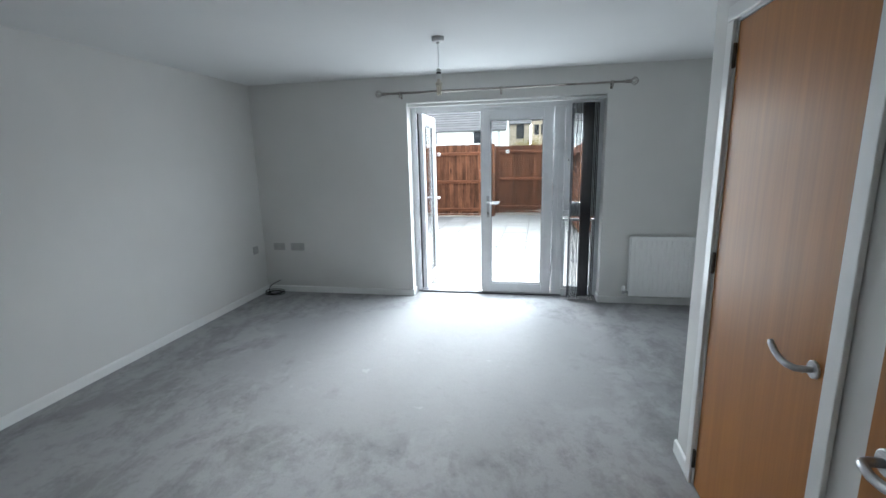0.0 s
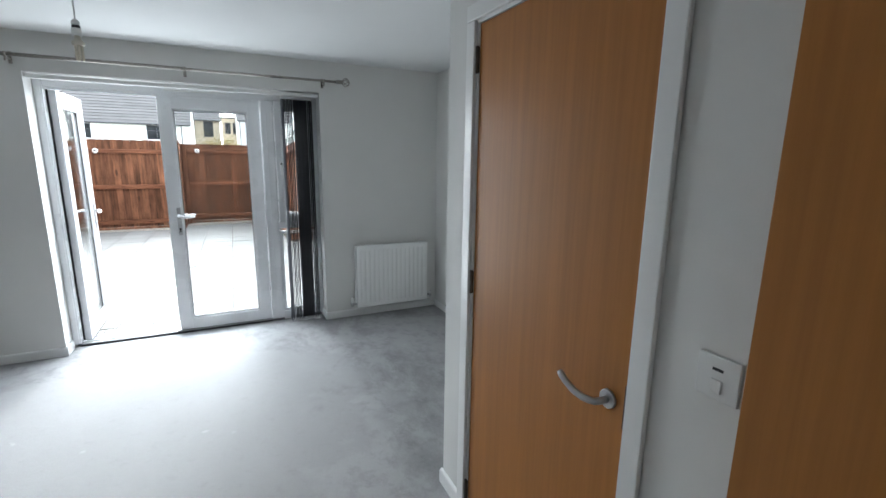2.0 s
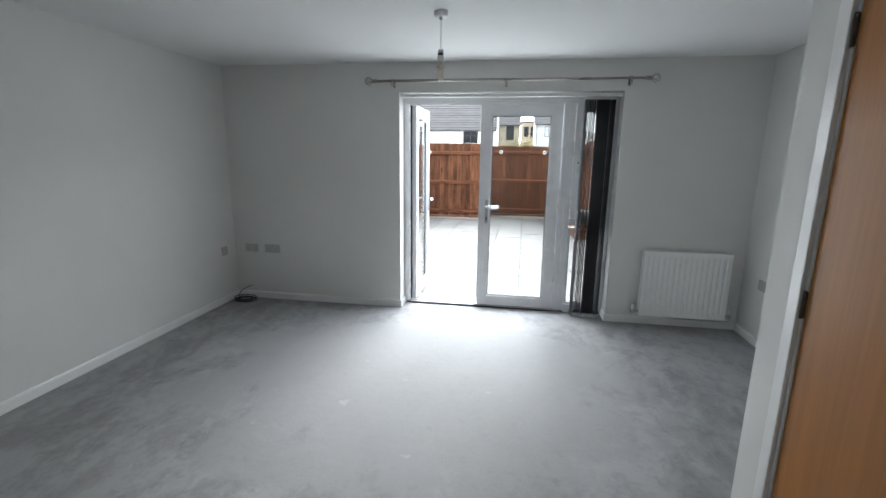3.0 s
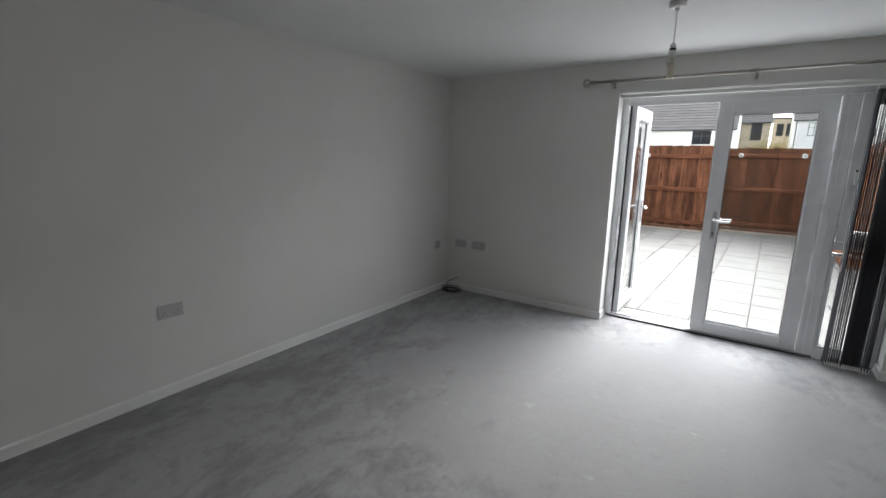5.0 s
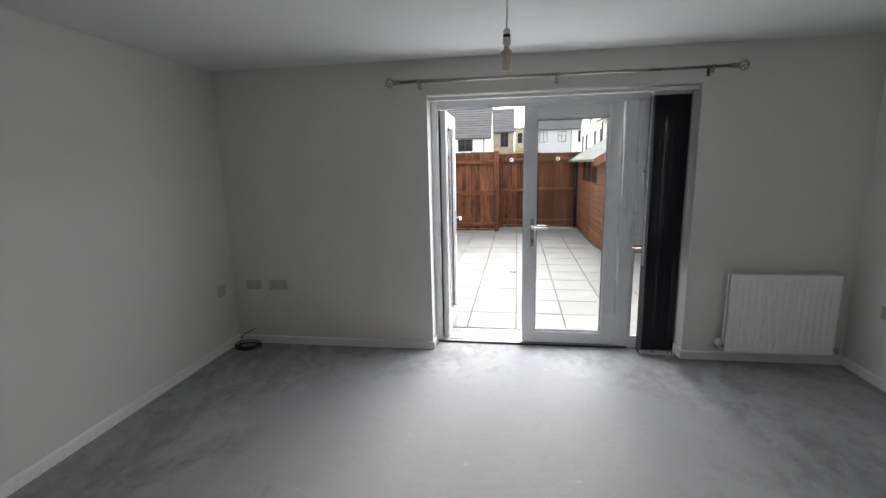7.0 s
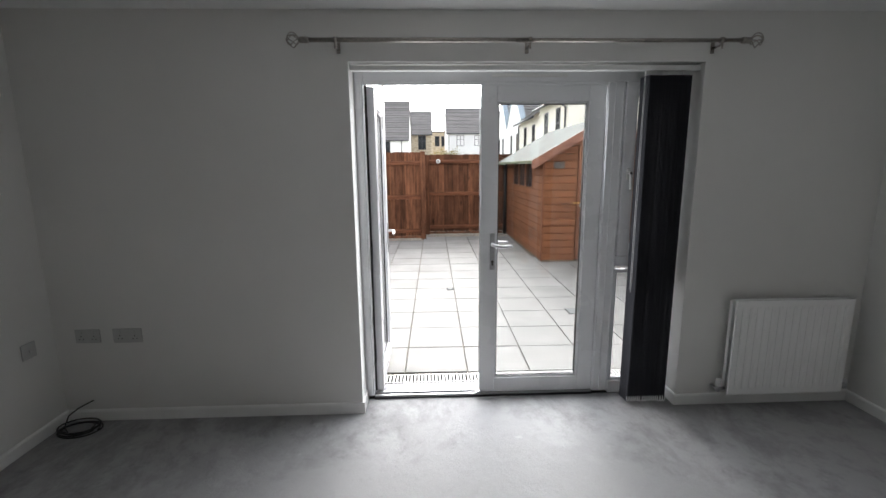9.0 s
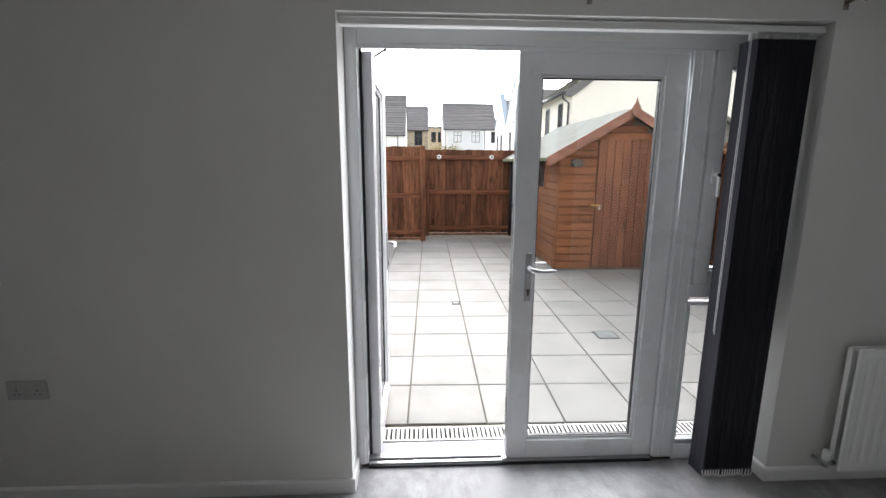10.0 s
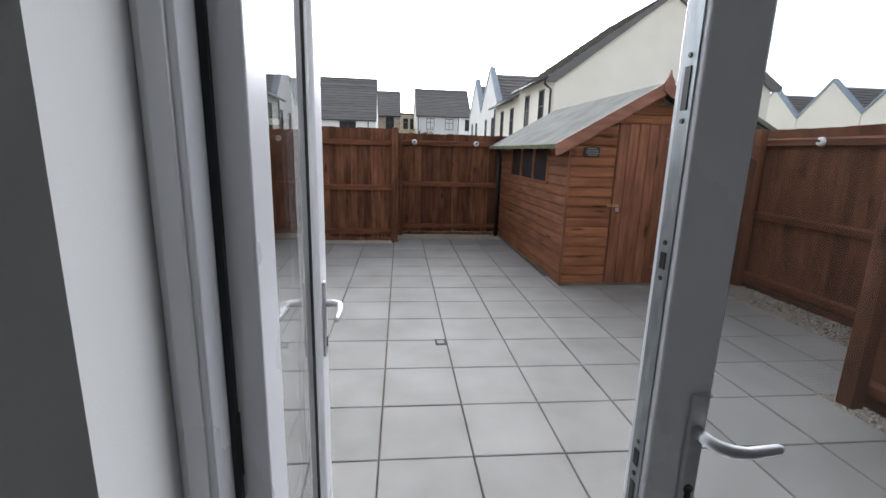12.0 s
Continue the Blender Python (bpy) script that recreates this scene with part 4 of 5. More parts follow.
gravel("gravel", 3.41, 3.95, 6.75, 12.5, -0.008, 9000, 1)
gravel("gravel", 2.44, 2.66, 5.2, 6.78, -0.008, 2200, 2)
gravel("gravel", -2.6, -0.35, 11.62, 11.98, -0.008, 4200, 3)
gravel("gravel", -0.35, 1.75, 12.08, 12.56, -0.008, 4500, 5)


# ---- shed ----
def shed():
    X0, X1, Y0, Y1, EAVE, APEX = 1.6, 3.52, 9.24, 12.42, 1.68, 2.235
    mid = (X0 + X1) / 2
    s = thing("garden_shed", (mid, (Y0 + Y1) / 2, 0.0), "brown stained wooden apex shed with padlocked door", "shed")
    part("floor", boxed(X0 + 0.01, X1 - 0.01, Y0 + 0.01, Y1 - 0.01, -0.012, 0.05), GREY_WOOD, s)
    inner = bmesh.new()
    prism(inner, [(X0 + 0.03, 0.05), (X1 - 0.03, 0.05), (X1 - 0.03, EAVE), (mid, APEX - 0.02), (X0 + 0.03, EAVE)], Y1 - 0.05, Y1 - 0.03)
    prism(inner, [(X0 + 0.03, 0.05), (X1 - 0.03, 0.05), (X1 - 0.03, EAVE), (mid, APEX - 0.02), (X0 + 0.03, EAVE)], Y0 + 0.03, Y0 + 0.04)
    box(inner, X1 - 0.05, X1 - 0.03, Y0 + 0.05, Y1 - 0.05, 0.05, EAVE)
    part("lining", inner, GREY_WOOD, s)
    DX0, DX1, DTOP = 2.15, 2.97, 1.875
    pitch = 0.1145
    slope = (APEX - EAVE) / (mid - X0)

    def board(axis, a0, a1, face, z, out):
        """One shiplap board: thin top edge, thicker foot."""
        bm = bmesh.new()
        t = 0.022
        top = z + pitch - 0.002
        out_line = [(face, z), (face + out * t * 0.1, z), (face + out * t * 0.1, z + 0.011), (face + out * t, z + 0.014), (face + out * t, z + pitch * 0.88), (face + out * t * 0.5, z + pitch * 0.94), (face + out * t * 0.4, top), (face, top)]
        prism(bm, out_line, a0, a1, axis)
        return bm

    for i in range(20):
        z = 0.02 + i * pitch
        top = z + pitch
        lim = 0.0 if top <= EAVE else (top - EAVE) / slope
        a, b = X0 + lim, X1 - lim
        if b - a < 0.1:
            break
        if z < DTOP - 0.02:
            if a < DX0 - 0.02:
                part("board", board("x", a, DX0 - 0.012, Y0 + 0.02, z, -1), SHED, s)
            if b > DX1 + 0.02:
                part("board", board("x", DX1 + 0.012, b, Y0 + 0.02, z, -1), SHED, s)
        else:
            part("board", board("x", a, b, Y0 + 0.02, z, -1), SHED, s)
    WY0, WY1, WZ0, WZ1 = 9.93, 11.72, 1.18, 1.65
    for i in range(15):
        z = 0.02 + i * pitch
        if z + pitch > EAVE + 0.02:
            break
        if z + pitch * 0.5 > WZ0:
            part("board", board("y", Y0 + 0.022, WY0, X0 + 0.02, z, -1), SHED, s)
            part("board", board("y", WY1, Y1, X0 + 0.02, z, -1), SHED, s)
        else:
            part("board", board("y", Y0 + 0.022, Y1, X0 + 0.02, z, -1), SHED, s)
    for i in range(14):
        part("board", board("y", Y0 + 0.022, Y1, X1 - 0.02, 0.02 + i * pitch, 1), SHED, s)
    part("header", boxed(DX0 - 0.011, DX1 + 0.011, Y0 - 0.004, Y0 + 0.02, DTOP + 0.004, 1.9655, bevel=0.003), SHED, s)
    for x in (X0 - 0.012, X1 - 0.018):
        part("corner_strip", boxed(x, x + 0.03, Y0 - 0.012, Y0 + 0.021, 0.02, EAVE, bevel=0.003), SHED_DOOR, s)
    # side windows: three panes between uprights
    part("window_sill", boxed(X0 - 0.02, X0 + 0.03, WY0 - 0.03, WY1 + 0.03, WZ0 - 0.035, WZ0, bevel=0.004), SHED, s)
    w = (WY1 - WY0) / 3
    for k in range(4):
        y = WY0 + k * w
        part("window_upright", boxed(X0 - 0.012, X0 + 0.03, y - 0.028, y + 0.028, WZ0, WZ1 + 0.02, bevel=0.003), SHED, s)
    for k in range(3):
        part("pane", boxed(X0 + 0.008, X0 + 0.012, WY0 + k * w + 0.028, WY0 + (k + 1) * w - 0.028, WZ0, WZ1 + 0.02), DARK_GLASS, s)
    # door of vertical planks with ledges
    door = part("door", boxed(DX0, DX1, Y0 + 0.006, Y0 + 0.02, 0.04, DTOP), SHED_DOOR, s)
    n = 7
    pw = (DX1 - DX0) / n
    for k in range(n):
        part("plank", boxed(DX0 + k * pw + 0.003, DX0 + (k + 1) * pw - 0.003, Y0 - 0.012, Y0 + 0.006, 0.04, DTOP, bevel=0.003), SHED_DOOR, door)
    for z in (0.24, 0.96, 1.72):
        bm = boxed(DX1 - 0.26, DX1 + 0.03, Y0 - 0.017, Y0 - 0.012, z - 0.014, z + 0.014, bevel=0.001)
        tube(bm, [(DX1 + 0.004, Y0 - 0.018, z - 0.02), (DX1 + 0.004, Y0 - 0.018, z + 0.02)], 0.007, 10)
        part("strap_hinge", bm, FASCIA, door)
    bm = boxed(DX0 - 0.06, DX0 + 0.07, Y0 - 0.018, Y0 - 0.0125, 0.945, 0.975, bevel=0.001)
    tube(bm, [(DX0 + 0.045, Y0 - 0.016, 0.96), (DX0 + 0.045, Y0 - 0.035, 0.96)], 0.008, 10)
    hasp = part("hasp", bm, BRASS, door)
    bm = boxed(DX0 + 0.03, DX0 + 0.07, Y0 - 0.045, Y0 - 0.027, 0.895, 0.935, bevel=0.004)
    tube(bm, [(DX0 + 0.037, Y0 - 0.036, 0.933), (DX0 + 0.037, Y0 - 0.036, 0.955), (DX0 + 0.043, Y0 - 0.036, 0.965), (DX0 + 0.057, Y0 - 0.036, 0.965), (DX0 + 0.063, Y0 - 0.036, 0.955), (DX0 + 0.063, Y0 - 0.036, 0.933)], 0.0035, 8)
    part("padlock", bm, STEEL, hasp, "steel padlock")
    # roof: two felted slopes, fascia boards and finial
    over, fy, by = 0.215, Y0 - 0.17, Y1 + 0.1
    ridge = APEX + 0.07
    for sgn in (-1, 1):
        xe = mid + sgn * (mid - X0 + over)
        ze = ridge - slope * (mid - X0 + over)
        bm = bmesh.new()
        prism(bm, [(mid, ridge), (xe, ze), (xe, ze - 0.028), (mid, ridge - 0.028)], fy + 0.022, by)
        part("roof_slope", bm, FELT, s)
        bm = bmesh.new()
        prism(bm, [(xe - sgn * 0.012, ze + 0.011), (xe + sgn * 0.008, ze + 0.002), (xe + sgn * 0.008, ze - 0.045), (xe - sgn * 0.012, ze - 0.04)], fy + 0.022, by)
        part("felt_edge", bm, MOSS, s)
        bm = bmesh.new()
        prism(bm, [(mid, ridge + 0.008), (xe + sgn * 0.01, ze + 0.008), (xe + sgn * 0.01, ze - 0.115), (xe - sgn * 0.03, ze - 0.115), (mid, ridge - 0.125)], fy, fy + 0.021)
        part("fascia", bm, FASCIA, s)
    bm = bmesh.new()
    prism(bm, [(mid - 0.06, ridge - 0.09), (mid, ridge - 0.135), (mid + 0.06, ridge - 0.09), (mid + 0.055, ridge + 0.0), (mid + 0.02, ridge + 0.05), (mid, ridge + 0.12), (mid - 0.02, ridge + 0.05), (mid - 0.055, ridge + 0.0)], fy - 0.019, fy - 0.001)
    part("finial", bm, FASCIA, s)


shed()
sign = thing("slate_sign", (1.84, 9.22, 1.5), "small black slate sign with white handwriting", "sign")
part("slate", boxed(1.757, 1.927, 9.205, 9.219, 1.502, 1.607, bevel=0.002), SLATE, sign)
for k, (xa, xb) in enumerate(((1.79, 1.89), (1.77, 1.915), (1.78, 1.91), (1.8, 1.9))):
    bm = bmesh.new()
    x = xa
    rng = random.Random(k)
    while x < xb:
        wd = rng.uniform(0.012, 0.03)
        box(bm, x, min(x + wd, xb), 9.2035, 9.2045, 1.589 - k * 0.024, 1.594 - k * 0.024)
        x += wd + 0.008
    part("writing_line", bm, CHALK, sign)


# ---- fences ----
def fence(label, a, b, side, top, rails, post_ends=(), board_w=0.112, foot=0.05, slope=0.0):
    """Feather-edge boards between a and b, with rails and posts on the given side (1: to the left of the run)."""
    A, B = Vector((*a, 0)), Vector((*b, 0))
    d = (B - A).normalized()
    nrm = Vector((-d.y, d.x, 0)) * side
    length = (B - A).length
    f = thing("fence", (A + B) / 2, label, "fence", "garden fence panels")
    m = Matrix((( d.x, nrm.x, 0, A.x), (d.y, nrm.y, 0, A.y), (0, 0, 1, 0), (0, 0, 0, 1)))
    rng = random.Random(int(abs(a[0] * 100) + abs(a[1] * 10)))
    n = max(1, round(length / board_w))
    w = length / n
    for i in range(n):
        bm = bmesh.new()
        zt = top + rng.uniform(-0.006, 0.006) + slope * i * w
        g = rng.uniform(0.002, 0.0045)
        tip, thin, cup = rng.uniform(-0.004, 0.004), rng.uniform(-0.0145, -0.01), rng.uniform(-0.001, 0.001)
        mid = (i + rng.uniform(0.4, 0.6)) * w
        q = [(i * w + g, -0.016), (i * w + g, thin), (mid, thin / 2 + cup), ((i + 1) * w - g - 0.003, 0.0), ((i + 1) * w - g, -0.002), ((i + 1) * w - g, -0.016)]
        lo = [bm.verts.new(m @ Vector((x, y, foot))) for x, y in q]
        hi = [bm.verts.new(m @ Vector((x, y, zt + tip * k / 5))) for k, (x, y) in enumerate(q)]
        bm.faces.new(lo)
        bm.faces.new(hi[::-1])
        for k in range(6):
            bm.faces.new((lo[k], hi[k], hi[(k + 1) % 6], lo[(k + 1) % 6]))
        box(bm, (i + 1) * w - 0.02, (i + 1) * w + 0.02, -0.03, -0.0175, foot, zt - 0.01, m=m)
        part("board", bm, FENCE, f)
    for z in rails:
        bm = bmesh.new()
        prism(bm, [(0.0005, z - 0.045), (0.05, z - 0.04), (0.05, z + 0.022), (0.0005, z + 0.045)], 0.0, length, "x")
        for v in bm.verts:
            v.co = m @ v.co
        part("rail", bm, RAIL, f)
    bm = box(bmesh.new(), 0, length, -0.016, 0.012, -0.2, foot - 0.003)
    for v in bm.verts:
        v.co = m @ v.co
    part("gravel_board", bm, FENCE, f)
    for px, ph in post_ends:
        bm = box(bmesh.new(), px - 0.05, px + 0.05, 0.0515, 0.145, -0.2, ph, bevel=0.005)
        for v in bm.verts:
            v.co = m @ v.co
        part("post", bm, FENCE, f)
    return f


R3 = (0.17, 0.93, 1.66)
fence("red-brown stained closeboard fence panel with end post", (-0.27, 11.95), (-2.6, 11.95), 1, 1.86, (0.16, 0.90, 1.63), ((0.05, 1.87),))
fence("red-brown stained closeboard fence panel with solar lights", (1.75, 12.58), (-0.30, 12.58), 1, 1.82, (0.16, 0.93, 1.66), ((1.98, 1.8),))
fence("red-brown stained closeboard fence panel behind the shed", (3.98, 12.58), (1.752, 12.58), 1, 1.82, R3)
fence("stained closeboard fence panel beside the gravel strip", (3.98, 6.75), (3.98, 9.25), 1, 1.86, (0.14, 0.88, 1.72), ((2.5, 1.86),))
fence("stained closeboard fence panel beside the shed", (3.98, 9.252), (3.98, 12.56), 1, 1.8, (0.14, 0.88, 1.64))
fence("stained closeboard fence panel near the house wall", (2.66, 5.14), (2.66, 6.66), 1, 1.86, (0.14, 0.9, 1.7), ((1.5, 1.9),))
fence("short stained fence return with no rails", (2.66, 6.72), (3.98, 6.72), 1, 1.86, ())
fence("stained closeboard boundary fence along the paving", (-2.62, 11.95), (-2.62, 5.14), 1, 1.86, R3, ((1.8, 1.86), (3.6, 1.86), (5.4, 1.86)))
fence("short stained fence return between panels", (-0.285, 11.97), (-0.285, 12.575), -1, 1.82, ())
bm = bmesh.new()
tube(bm, [(1.56, 12.46, -0.012), (1.56, 12.46, 1.72)], 0.034, 14)
tagged(link("drain_pipe", bm, BLACK), "black plastic downpipe at the shed corner", "pipe")


def solar_light(at, facing):
    c, f = Vector(at), Vector(facing)
    s = thing("solar_light", c, "round silver solar fence light", "garden light", "solar fence lights")
    ax = "-y" if f.y < 0 else "-x"
    part("back", turned(bmesh.new(), c, [(0.0, 0.05), (0.008, 0.052), (0.012, 0.05)], ax, 24), STEEL, s)
    part("dome", turned(bmesh.new(), c + f * 0.0125, [(0.0, 0.047), (0.012, 0.046), (0.026, 0.038), (0.036, 0.024), (0.041, 0.008)], ax, 24), PLASTIC, s)
    side = Vector((-f.y, f.x, 0))
    bm = bmesh.new()
    q = [c + f * (0.054) + side * u + Vector((0, 0, v)) for u, v in ((-0.019, -0.004), (0.019, -0.004), (0.019, 0.022), (-0.019, 0.022))]
    lo = [bm.verts.new(p - f * 0.02) for p in q]
    hi = [bm.verts.new(p) for p in q]
    bm.faces.new(hi)
    bm.faces.new(lo[::-1])
    for k in range(4):
        bm.faces.new((lo[k], lo[(k + 1) % 4], hi[(k + 1) % 4], hi[k]))
    part("solar_cell", bm, SLATE, s)


solar_light((0.027, 12.54, 1.665), (0, -1, 0))
solar_light((1.14, 12.54, 1.665), (0, -1, 0))
solar_light((3.94, 8.53, 1.715), (-1, 0, 0))
solar_light((-1.75, 11.91, 1.63), (0, -1, 0))


# ---- houses ----
def courses(bm, a, b, c, d, n, t=0.07):
    """Tile courses from the eave a-b up to the ridge d-c, each lapping over the one below."""
    a, b, c, d = (Vector(p) for p in (a, b, c, d))
    nrm = (b - a).cross(d - a).normalized()
    if nrm.z < 0:
        nrm = -nrm
    for i in range(n):
        u, v = i / n, (i + 1.15) / n
        v = min(v, 1)
        lo0, lo1 = a.lerp(d, u) + nrm * t, b.lerp(c, u) + nrm * t
        hi0, hi1 = a.lerp(d, v) + nrm * 0.004, b.lerp(c, v) + nrm * 0.004
        q = [bm.verts.new(p) for p in (lo0, lo1, hi1, hi0)]
        bm.faces.new(q)
        e = [bm.verts.new(p) for p in (lo0, lo1, lo1 - nrm * t, lo0 - nrm * t)]
        bm.faces.new(e)


def house_window(house, face, axis, a0, a1, z0, z1, mat=None, mullions=1, transom=True):
    """A window in a wall: frame, dark pane, glazing bars. axis 'y': wall facing -y at y = face; 'x': wall facing -x."""
    def bx(bm, u0, u1, d0, d1, w0, w1):
        return box(bm, u0, u1, face + d0, face + d1, w0, w1) if axis == "y" else box(bm, face + d0, face + d1, u0, u1, w0, w1)
    fr = bmesh.new()
    w = 0.07
    for u0, u1, w0, w1 in ((a0, a0 + w, z0, z1), (a1 - w, a1, z0, z1), (a0 + w, a1 - w, z0, z0 + w), (a0 + w, a1 - w, z1 - w, z1)):
        bx(fr, u0, u1, -0.03, 0.05, w0, w1)
    for k in range(mullions):
        u = a0 + (a1 - a0) * (k + 1) / (mullions + 1)
        bx(fr, u - 0.03, u + 0.03, -0.03, 0.05, z0 + w, z1 - w)
    if transom:
        zz = z0 + (z1 - z0) * 0.62
        bx(fr, a0 + w, a1 - w, -0.025, 0.05, zz - 0.025, zz + 0.025)
    win = part("window", fr, mat or GUTTER, house)
    part("pane", bx(bmesh.new(), a0 + w * 0.5, a1 - w * 0.5, -0.012, 0.02, z0 + w * 0.5, z1 - w * 0.5), DARK_GLASS, win)


def ridge_house(label, x0, x1, y0, y1, eave, ridge, wall, windows, tile=TILE, n=16, foot=-0.2, extra=()):
    """A house whose ridge runs along x; the eave faces -y."""
    h = thing("house", ((x0 + x1) / 2, (y0 + y1) / 2, foot), label, "house")
    ym = (y0 + y1) / 2
    bm = bmesh.new()
    prism(bm, [(y0, foot), (y1, foot), (y1, eave), (ym, ridge - 0.12), (y0, eave)], x0, x1, "x")
    part("wall", bm, wall, h)
    bm = bmesh.new()
    e = (ridge - eave) / (ym - y0) * 0.3
    courses(bm, (x0 - 0.08, y0 - 0.3, eave - e), (x1 + 0.08, y0 - 0.3, eave - e), (x1 + 0.08, ym, ridge), (x0 - 0.08, ym, ridge), n)
    courses(bm, (x0 - 0.08, y1 + 0.3, eave - e), (x1 + 0.08, y1 + 0.3, eave - e), (x1 + 0.08, ym, ridge), (x0 - 0.08, ym, ridge), n)
    part("roof", bm, tile, h)["kind"] = "stuff"
    part("ridge", tube(bmesh.new(), [(x0 - 0.1, ym, ridge), (x1 + 0.1, ym, ridge)], 0.12, 8), tile, h)
    part("gutter", tube(bmesh.new(), [(x0 - 0.08, y0 - 0.34, eave - e - 0.02), (x1 + 0.08, y0 - 0.34, eave - e - 0.02)], 0.075, 8), GUTTER, h)
    for px in extra:
        part("downpipe", tube(bmesh.new(), [(px, y0 - 0.06, foot), (px, y0 - 0.06, eave - e)], 0.045, 8), GUTTER, h)
    for a0, a1, z0, z1 in windows:
        house_window(h, y0, "y", a0, a1, z0, z1)
    return h


ridge_house("white rendered house under grey concrete tiles", -20.0, -2.26, 56, 64, 4.95, 9.45, RENDER, ((-6.2, -4.43, 3.1, 4.5), (-12.5, -10.8, 3.1, 4.5), (-16.5, -15.0, 3.1, 4.5)), extra=(-3.1,))
ridge_house("buff stone house under grey concrete tiles", -12.0, 0.57, 67, 75, 6.2, 9.5, STONE, ((-1.35, -0.25, 3.9, 5.85), (-6, -4.9, 4.2, 5.85)), n=14)
h2 = ridge_house("white and grey rendered house under grey tiles", 2.5, 9.3, 62, 70, 6.0, 9.35, RENDER, ((3.75, 4.75, 4.15, 5.5), (6.08, 7.12, 4.15, 5.5), (8.6, 9.15, 4.1, 5.5)), n=18, extra=(7.75, 2.75))
part("grey_bay", boxed(2.9, 7.6, 61.984, 61.998, -0.2, 5.72), GREY_RENDER, h2, "pale grey rendered front")
far_block = thing("apartment_block", (2.2, 84, -0.2), "distant beige flat-roofed building", "building")
part("wall", boxed(0.8, 3.6, 80, 88, -0.2, 7.2), STONE, far_block)
part("roof", boxed(0.6, 3.8, 79.8, 88.2, 7.2, 7.45), GUTTER, far_block)
for a in (1.25, 2.35):
    house_window(far_block, 80, "y", a, a + 0.8, 4.9, 6.6, mullions=0)


def gable_front(label, y0, y1, x, depth, eave, ridge, wall, windows=(), foot=-0.2):
    """A house end facing -x with a steep parapet gable; the ridge runs along x."""
    h = thing("house", (x + depth / 2, (y0 + y1) / 2, foot), label, "house", "parapet gabled houses")
    ym = (y0 + y1) / 2
    part("wall", prism(bmesh.new(), [(y0, foot), (y1, foot), (y1, eave), (ym, ridge), (y0, eave)], x, x + 0.3, "x"), wall, h)
    part("wall", prism(bmesh.new(), [(y0 + 0.02, foot), (y1 - 0.02, foot), (y1 - 0.02, eave - 0.3), (ym, ridge - 0.45), (y0 + 0.02, eave - 0.3)], x + 0.301, x + depth, "x"), wall, h)
    bm = bmesh.new()
    for ya in (y0, y1):
        courses(bm, (x + 0.3, ya, eave - 0.22), (x + depth, ya, eave - 0.22), (x + depth, ym, ridge - 0.32), (x + 0.3, ym, ridge - 0.32), 11)
    part("roof", bm, TILE, h)["kind"] = "stuff"
    for ya in (y0, y1):
        s = (ym - ya) / abs(ym - ya)
        bm = bmesh.new()
        prism(bm, [(ya - s * 0.02, eave), (ym, ridge), (ym, ridge + 0.2), (ya - s * 0.02, eave + 0.2)], x - 0.06, x + 0.34, "x")
        part("coping", bm, ZINC, h, "blue grey metal coping")
    for a0, a1, z0, z1 in windows:
        house_window(h, x, "x", a0, a1, z0, z1, mullions=0)
    return h


gable_front("white rendered gable house with blue grey coping", 35.9, 42.0, 6.8, 9, 4.75, 7.55, RENDER, ((37.0, 37.7, 2.3, 4.0), (39.4, 40.1, 2.3, 4.0)))
gable_front("white rendered gable house with blue grey coping", 42.02, 47.5, 6.8, 9, 4.7, 7.5, RENDER, ((43.5, 44.2, 2.3, 4.0), (45.6, 46.2, 2.3, 4.0)))
for ya, yb in ((36.45, 41.2), (31.6, 36.4), (26.8, 31.55)):
    gable_front("cream rendered gable house with blue grey coping", ya, yb, 30.0, 10, 4.65, 7.0, CREAM_RENDER)


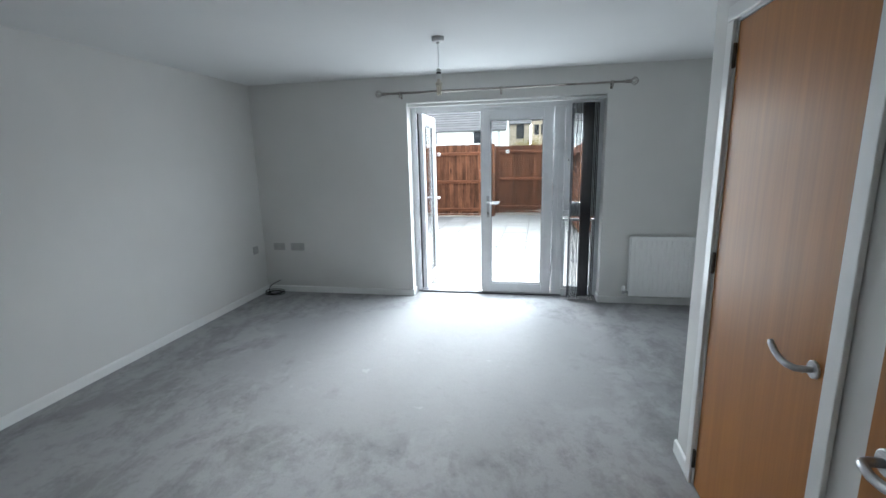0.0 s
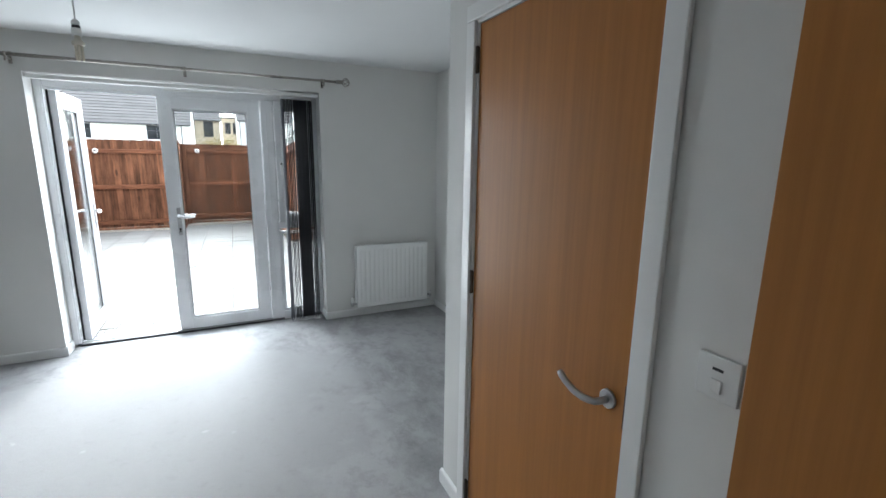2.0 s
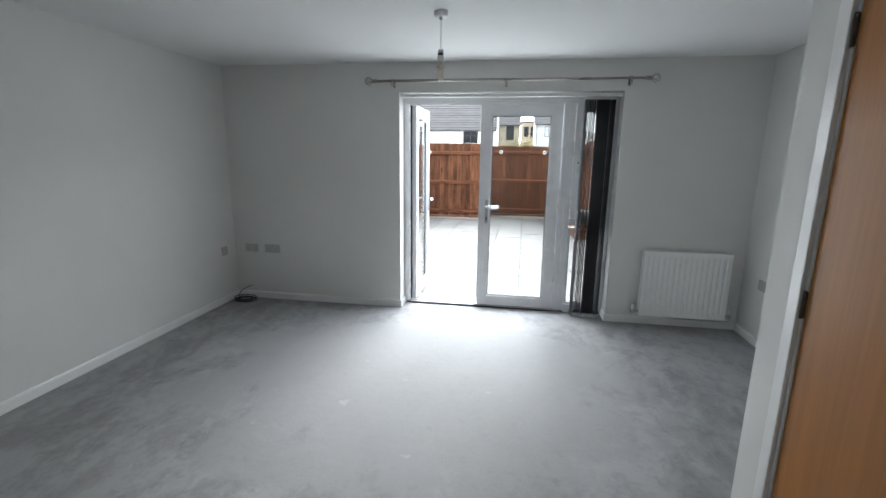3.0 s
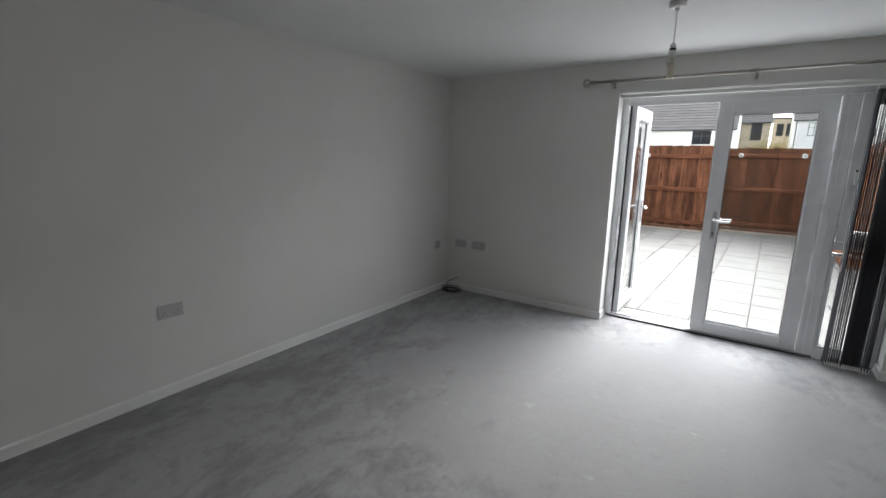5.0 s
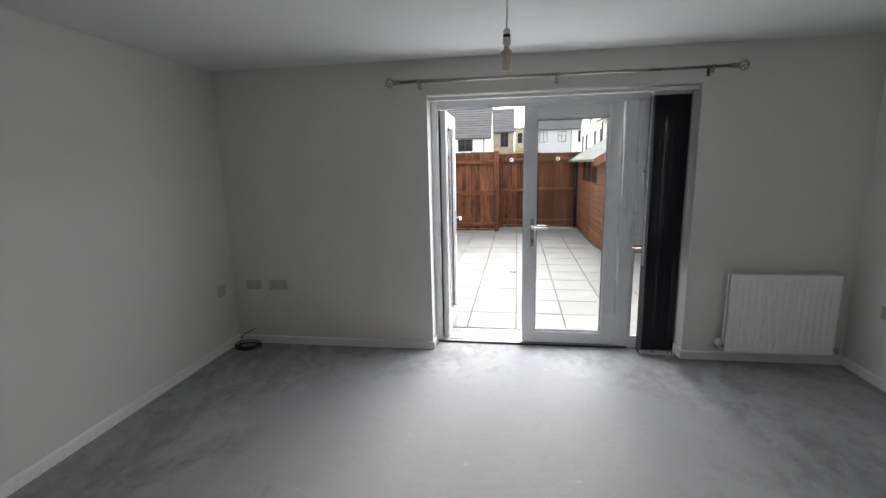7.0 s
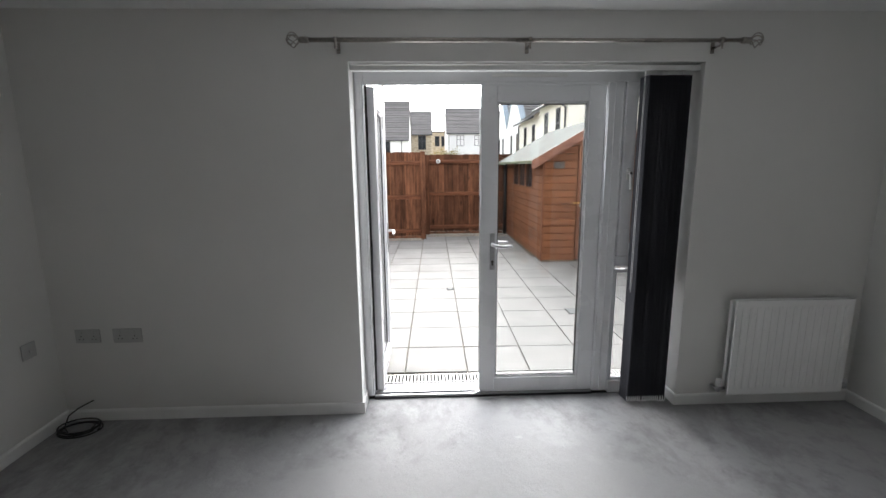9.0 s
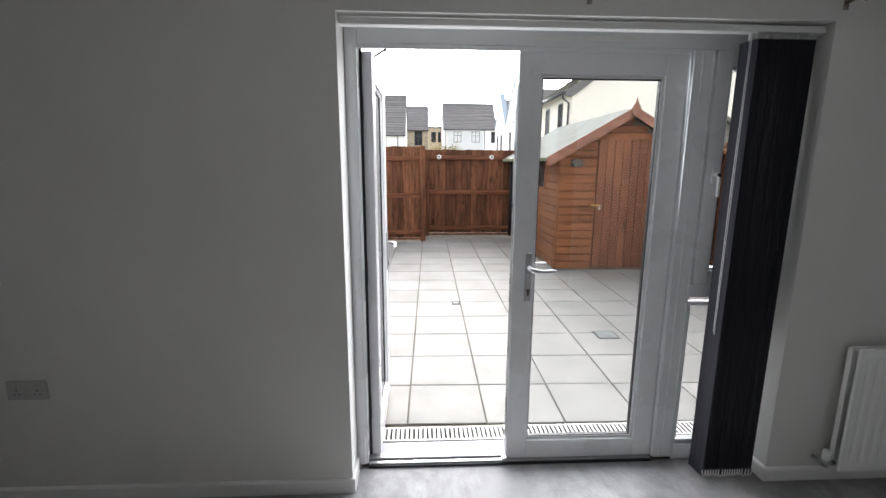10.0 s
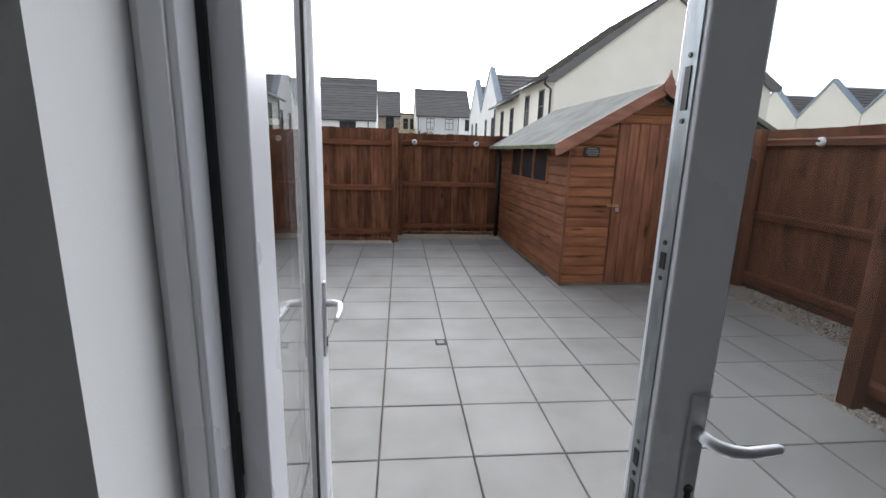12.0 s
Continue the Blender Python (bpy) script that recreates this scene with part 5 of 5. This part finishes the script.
def big_gable_house():
    x0, x1, y0, y1, foot = 6.55, 16.7, 24.0, 29.6, -0.2
    xm, eave, ridge = 11.5, 5.0, 8.45
    h = thing("house", (xm, 27, foot), "large cream rendered house with broad plain gable", "house")
    part("wall", prism(bmesh.new(), [(x0, foot), (x1, foot), (x1, eave), (xm, ridge - 0.15), (x0, eave)], y0, y1), CREAM_RENDER, h)
    bm = bmesh.new()
    sl = (ridge - eave) / (xm - x0)
    courses(bm, (x0 - 0.35, y0 - 0.12, eave - sl * 0.35), (x0 - 0.35, y1, eave - sl * 0.35), (xm, y1, ridge), (xm, y0 - 0.12, ridge), 15)
    sr = (ridge - eave) / (x1 - xm)
    courses(bm, (x1 + 0.35, y0 - 0.12, eave - sr * 0.35), (x1 + 0.35, y1, eave - sr * 0.35), (xm, y1, ridge), (xm, y0 - 0.12, ridge), 15)
    part("roof", bm, BROWN_TILE, h)["kind"] = "stuff"
    for xe, sg, k in ((x0 - 0.35, -1, sl), (x1 + 0.35, 1, sr)):
        ze = ridge - k * abs(xm - xe)
        bm = prism(bmesh.new(), [(xm, ridge + 0.03), (xe, ze + 0.03), (xe, ze - 0.2), (xe - sg * 0.35, ze - 0.2), (xm, ridge - 0.18)], y0 - 0.16, y0 - 0.005)
        part("verge", bm, TILE, h)
        part("gutter", tube(bmesh.new(), [(xe + sg * 0.05, y0 - 0.1, ze - 0.03), (xe + sg * 0.05, y1, ze - 0.03)], 0.08, 8), GUTTER, h)
    part("downpipe", tube(bmesh.new(), [(x0 - 0.36, y0 + 0.25, 4.7), (x0 - 0.36, y0 + 0.25, 4.5), (x0 - 0.08, y0 + 0.25, 4.3), (x0 - 0.08, y0 + 0.25, foot)], 0.05, 8), GUTTER, h)
    for a in (25.3, 27.6):
        house_window(h, x0, "x", a, a + 0.75, 2.5, 4.45, mullions=0)
    # lower wing behind it
    w = thing("house", (11, 32.5, foot), "cream rendered lower house wing with two windows", "house")
    part("wall", prism(bmesh.new(), [(x0, foot), (x1, foot), (x1, 4.65), (xm, 7.7), (x0, 4.65)], 29.61, 35.6), CREAM_RENDER, w)
    bm = bmesh.new()
    courses(bm, (x0 - 0.35, 29.61, 4.45), (x0 - 0.35, 35.6, 4.45), (xm, 35.6, 7.85), (xm, 29.61, 7.85), 14)
    courses(bm, (x1 + 0.35, 29.61, 4.45), (x1 + 0.35, 35.6, 4.45), (xm, 35.6, 7.85), (xm, 29.61, 7.85), 14)
    part("roof", bm, TILE, w)["kind"] = "stuff"
    part("gutter", tube(bmesh.new(), [(x0 - 0.4, 29.61, 4.42), (x0 - 0.4, 35.6, 4.42)], 0.08, 8), GUTTER, w)
    part("downpipe", tube(bmesh.new(), [(x0 - 0.08, 35.3, foot), (x0 - 0.08, 35.3, 4.4)], 0.05, 8), GUTTER, w)
    for a in (30.6, 33.0):
        house_window(w, x0, "x", a, a + 0.75, 2.3, 4.1, mullions=0)


big_gable_house()


def neighbour_shed():
    s = thing("garden_shed", (6.4, 14.5, -0.2), "weathered grey wooden shed beyond the fence", "shed")
    part("wall", prism(bmesh.new(), [(5.5, -0.2), (7.25, -0.2), (7.25, 2.1), (6.37, 2.55), (5.5, 2.1)], 13.0, 16.0), GREY_WOOD, s)
    for i in range(9):
        part("board", boxed(5.5 + max(0, (1.7 + i * 0.1 - 2.0)) * 1.94, 7.25 - max(0, (1.7 + i * 0.1 - 2.0)) * 1.94, 12.975, 12.999, 1.6 + i * 0.1, 1.692 + i * 0.1), GREY_WOOD, s)
    for sg in (-1, 1):
        xe = 6.37 + sg * 1.05
        part("roof_slope", prism(bmesh.new(), [(6.37, 2.62), (xe, 2.08), (xe, 2.05), (6.37, 2.585)], 12.9, 16.1), FELT, s)
        part("fascia", prism(bmesh.new(), [(6.37, 2.63), (xe, 2.09), (xe, 2.0), (6.37, 2.53)], 12.87, 12.899), GREY_WOOD, s)


neighbour_shed()


def small_tree():
    x, y = 0.55, 20.0
    t = thing("tree", (x, y, -0.2), "small tree with yellowing autumn leaves", "tree")
    rng = random.Random(12)
    bm = bmesh.new()
    tube(bm, [(x, y, -0.21), (x + 0.05, y, 0.9), (x - 0.02, y + 0.05, 1.8), (x, y, 2.2)], [0.06, 0.05, 0.03, 0.012], 8)
    tips = []
    for k in range(14):
        z = rng.uniform(0.9, 1.85)
        a = rng.uniform(0, 6.28)
        r = rng.uniform(0.35, 0.75)
        e = (x + r * math.cos(a), y + r * math.sin(a), min(2.25, z + rng.uniform(0.15, 0.45)))
        tube(bm, [(x, y, z - 0.1), (x + 0.5 * r * math.cos(a), y + 0.5 * r * math.sin(a), z + 0.05), e], [0.02, 0.012, 0.005], 6)
        tips.append(Vector(e))
    part("trunk", bm, BARK, t)
    verts, faces = [], []
    for _ in range(2600):
        c = rng.choice(tips).lerp(Vector((x, y, 1.8)), rng.random() * 0.5) + Vector((rng.gauss(0, 0.12), rng.gauss(0, 0.12), rng.gauss(0, 0.1)))
        e = Euler((rng.random() * 6, rng.random() * 6, rng.random() * 6)).to_matrix()
        k = len(verts)
        for u, v in ((0, -0.03), (0.016, 0), (0, 0.035), (-0.016, 0)):
            verts.append(c + e @ Vector((u, v, 0.004 * (u != 0))))
        faces.append((k, k + 1, k + 2, k + 3))
    me = bpy.data.meshes.new("crown")
    me.from_pydata(verts, [], faces)
    me.materials.append(LEAF)
    crown = new("crown", me)
    crown.parent = t
    crown.matrix_parent_inverse = Matrix.Translation(-t.location)
    crown["kind"] = "stuff"


small_tree()

# ---- paving slabs ----
patio = tagged(new("pavement"), "pale grey square concrete paving slabs with narrow joints", "paving", kind="structure")
PITCH, SLAB_W, TURN = 0.4815, 0.4742, radians(-0.9)
bm = boxed(-SLAB_W / 2, SLAB_W / 2, -SLAB_W / 2, SLAB_W / 2, -0.04, 0.0)
bmesh.ops.bevel(bm, geom=[e for e in bm.edges if all(v.co.z > -0.001 for v in e.verts)], offset=0.004, segments=1, affect="EDGES")
slab_mesh = bpy.data.meshes.new("slab")
bm.to_mesh(slab_mesh)
bm.free()
slab_mesh.materials.append(SLAB)
rng = random.Random(21)
origin = Vector((-0.408, 6.81, 0))
for j in range(-3, 12):
    for i in range(-5, 9):
        p = origin + Matrix.Rotation(TURN, 3, "Z") @ Vector(((i + 0.5) * PITCH, (j + 0.5) * PITCH, 0))
        if p.y > 11.6 and p.x < -0.5 or p.y > 12.2 or p.x > 2.5 and p.y < 6.9 or p.x > 3.45 or p.x < -2.5 or p.x > 1.8 and p.y > 9.6 or p.y < 5.45:
            continue
        ob = piece("slab", slab_mesh, p + Vector((0, 0, rng.uniform(-0.0012, 0.0012))), patio, TURN)
        ob.rotation_euler.x, ob.rotation_euler.y = rng.uniform(-0.002, 0.002), rng.uniform(-0.002, 0.002)
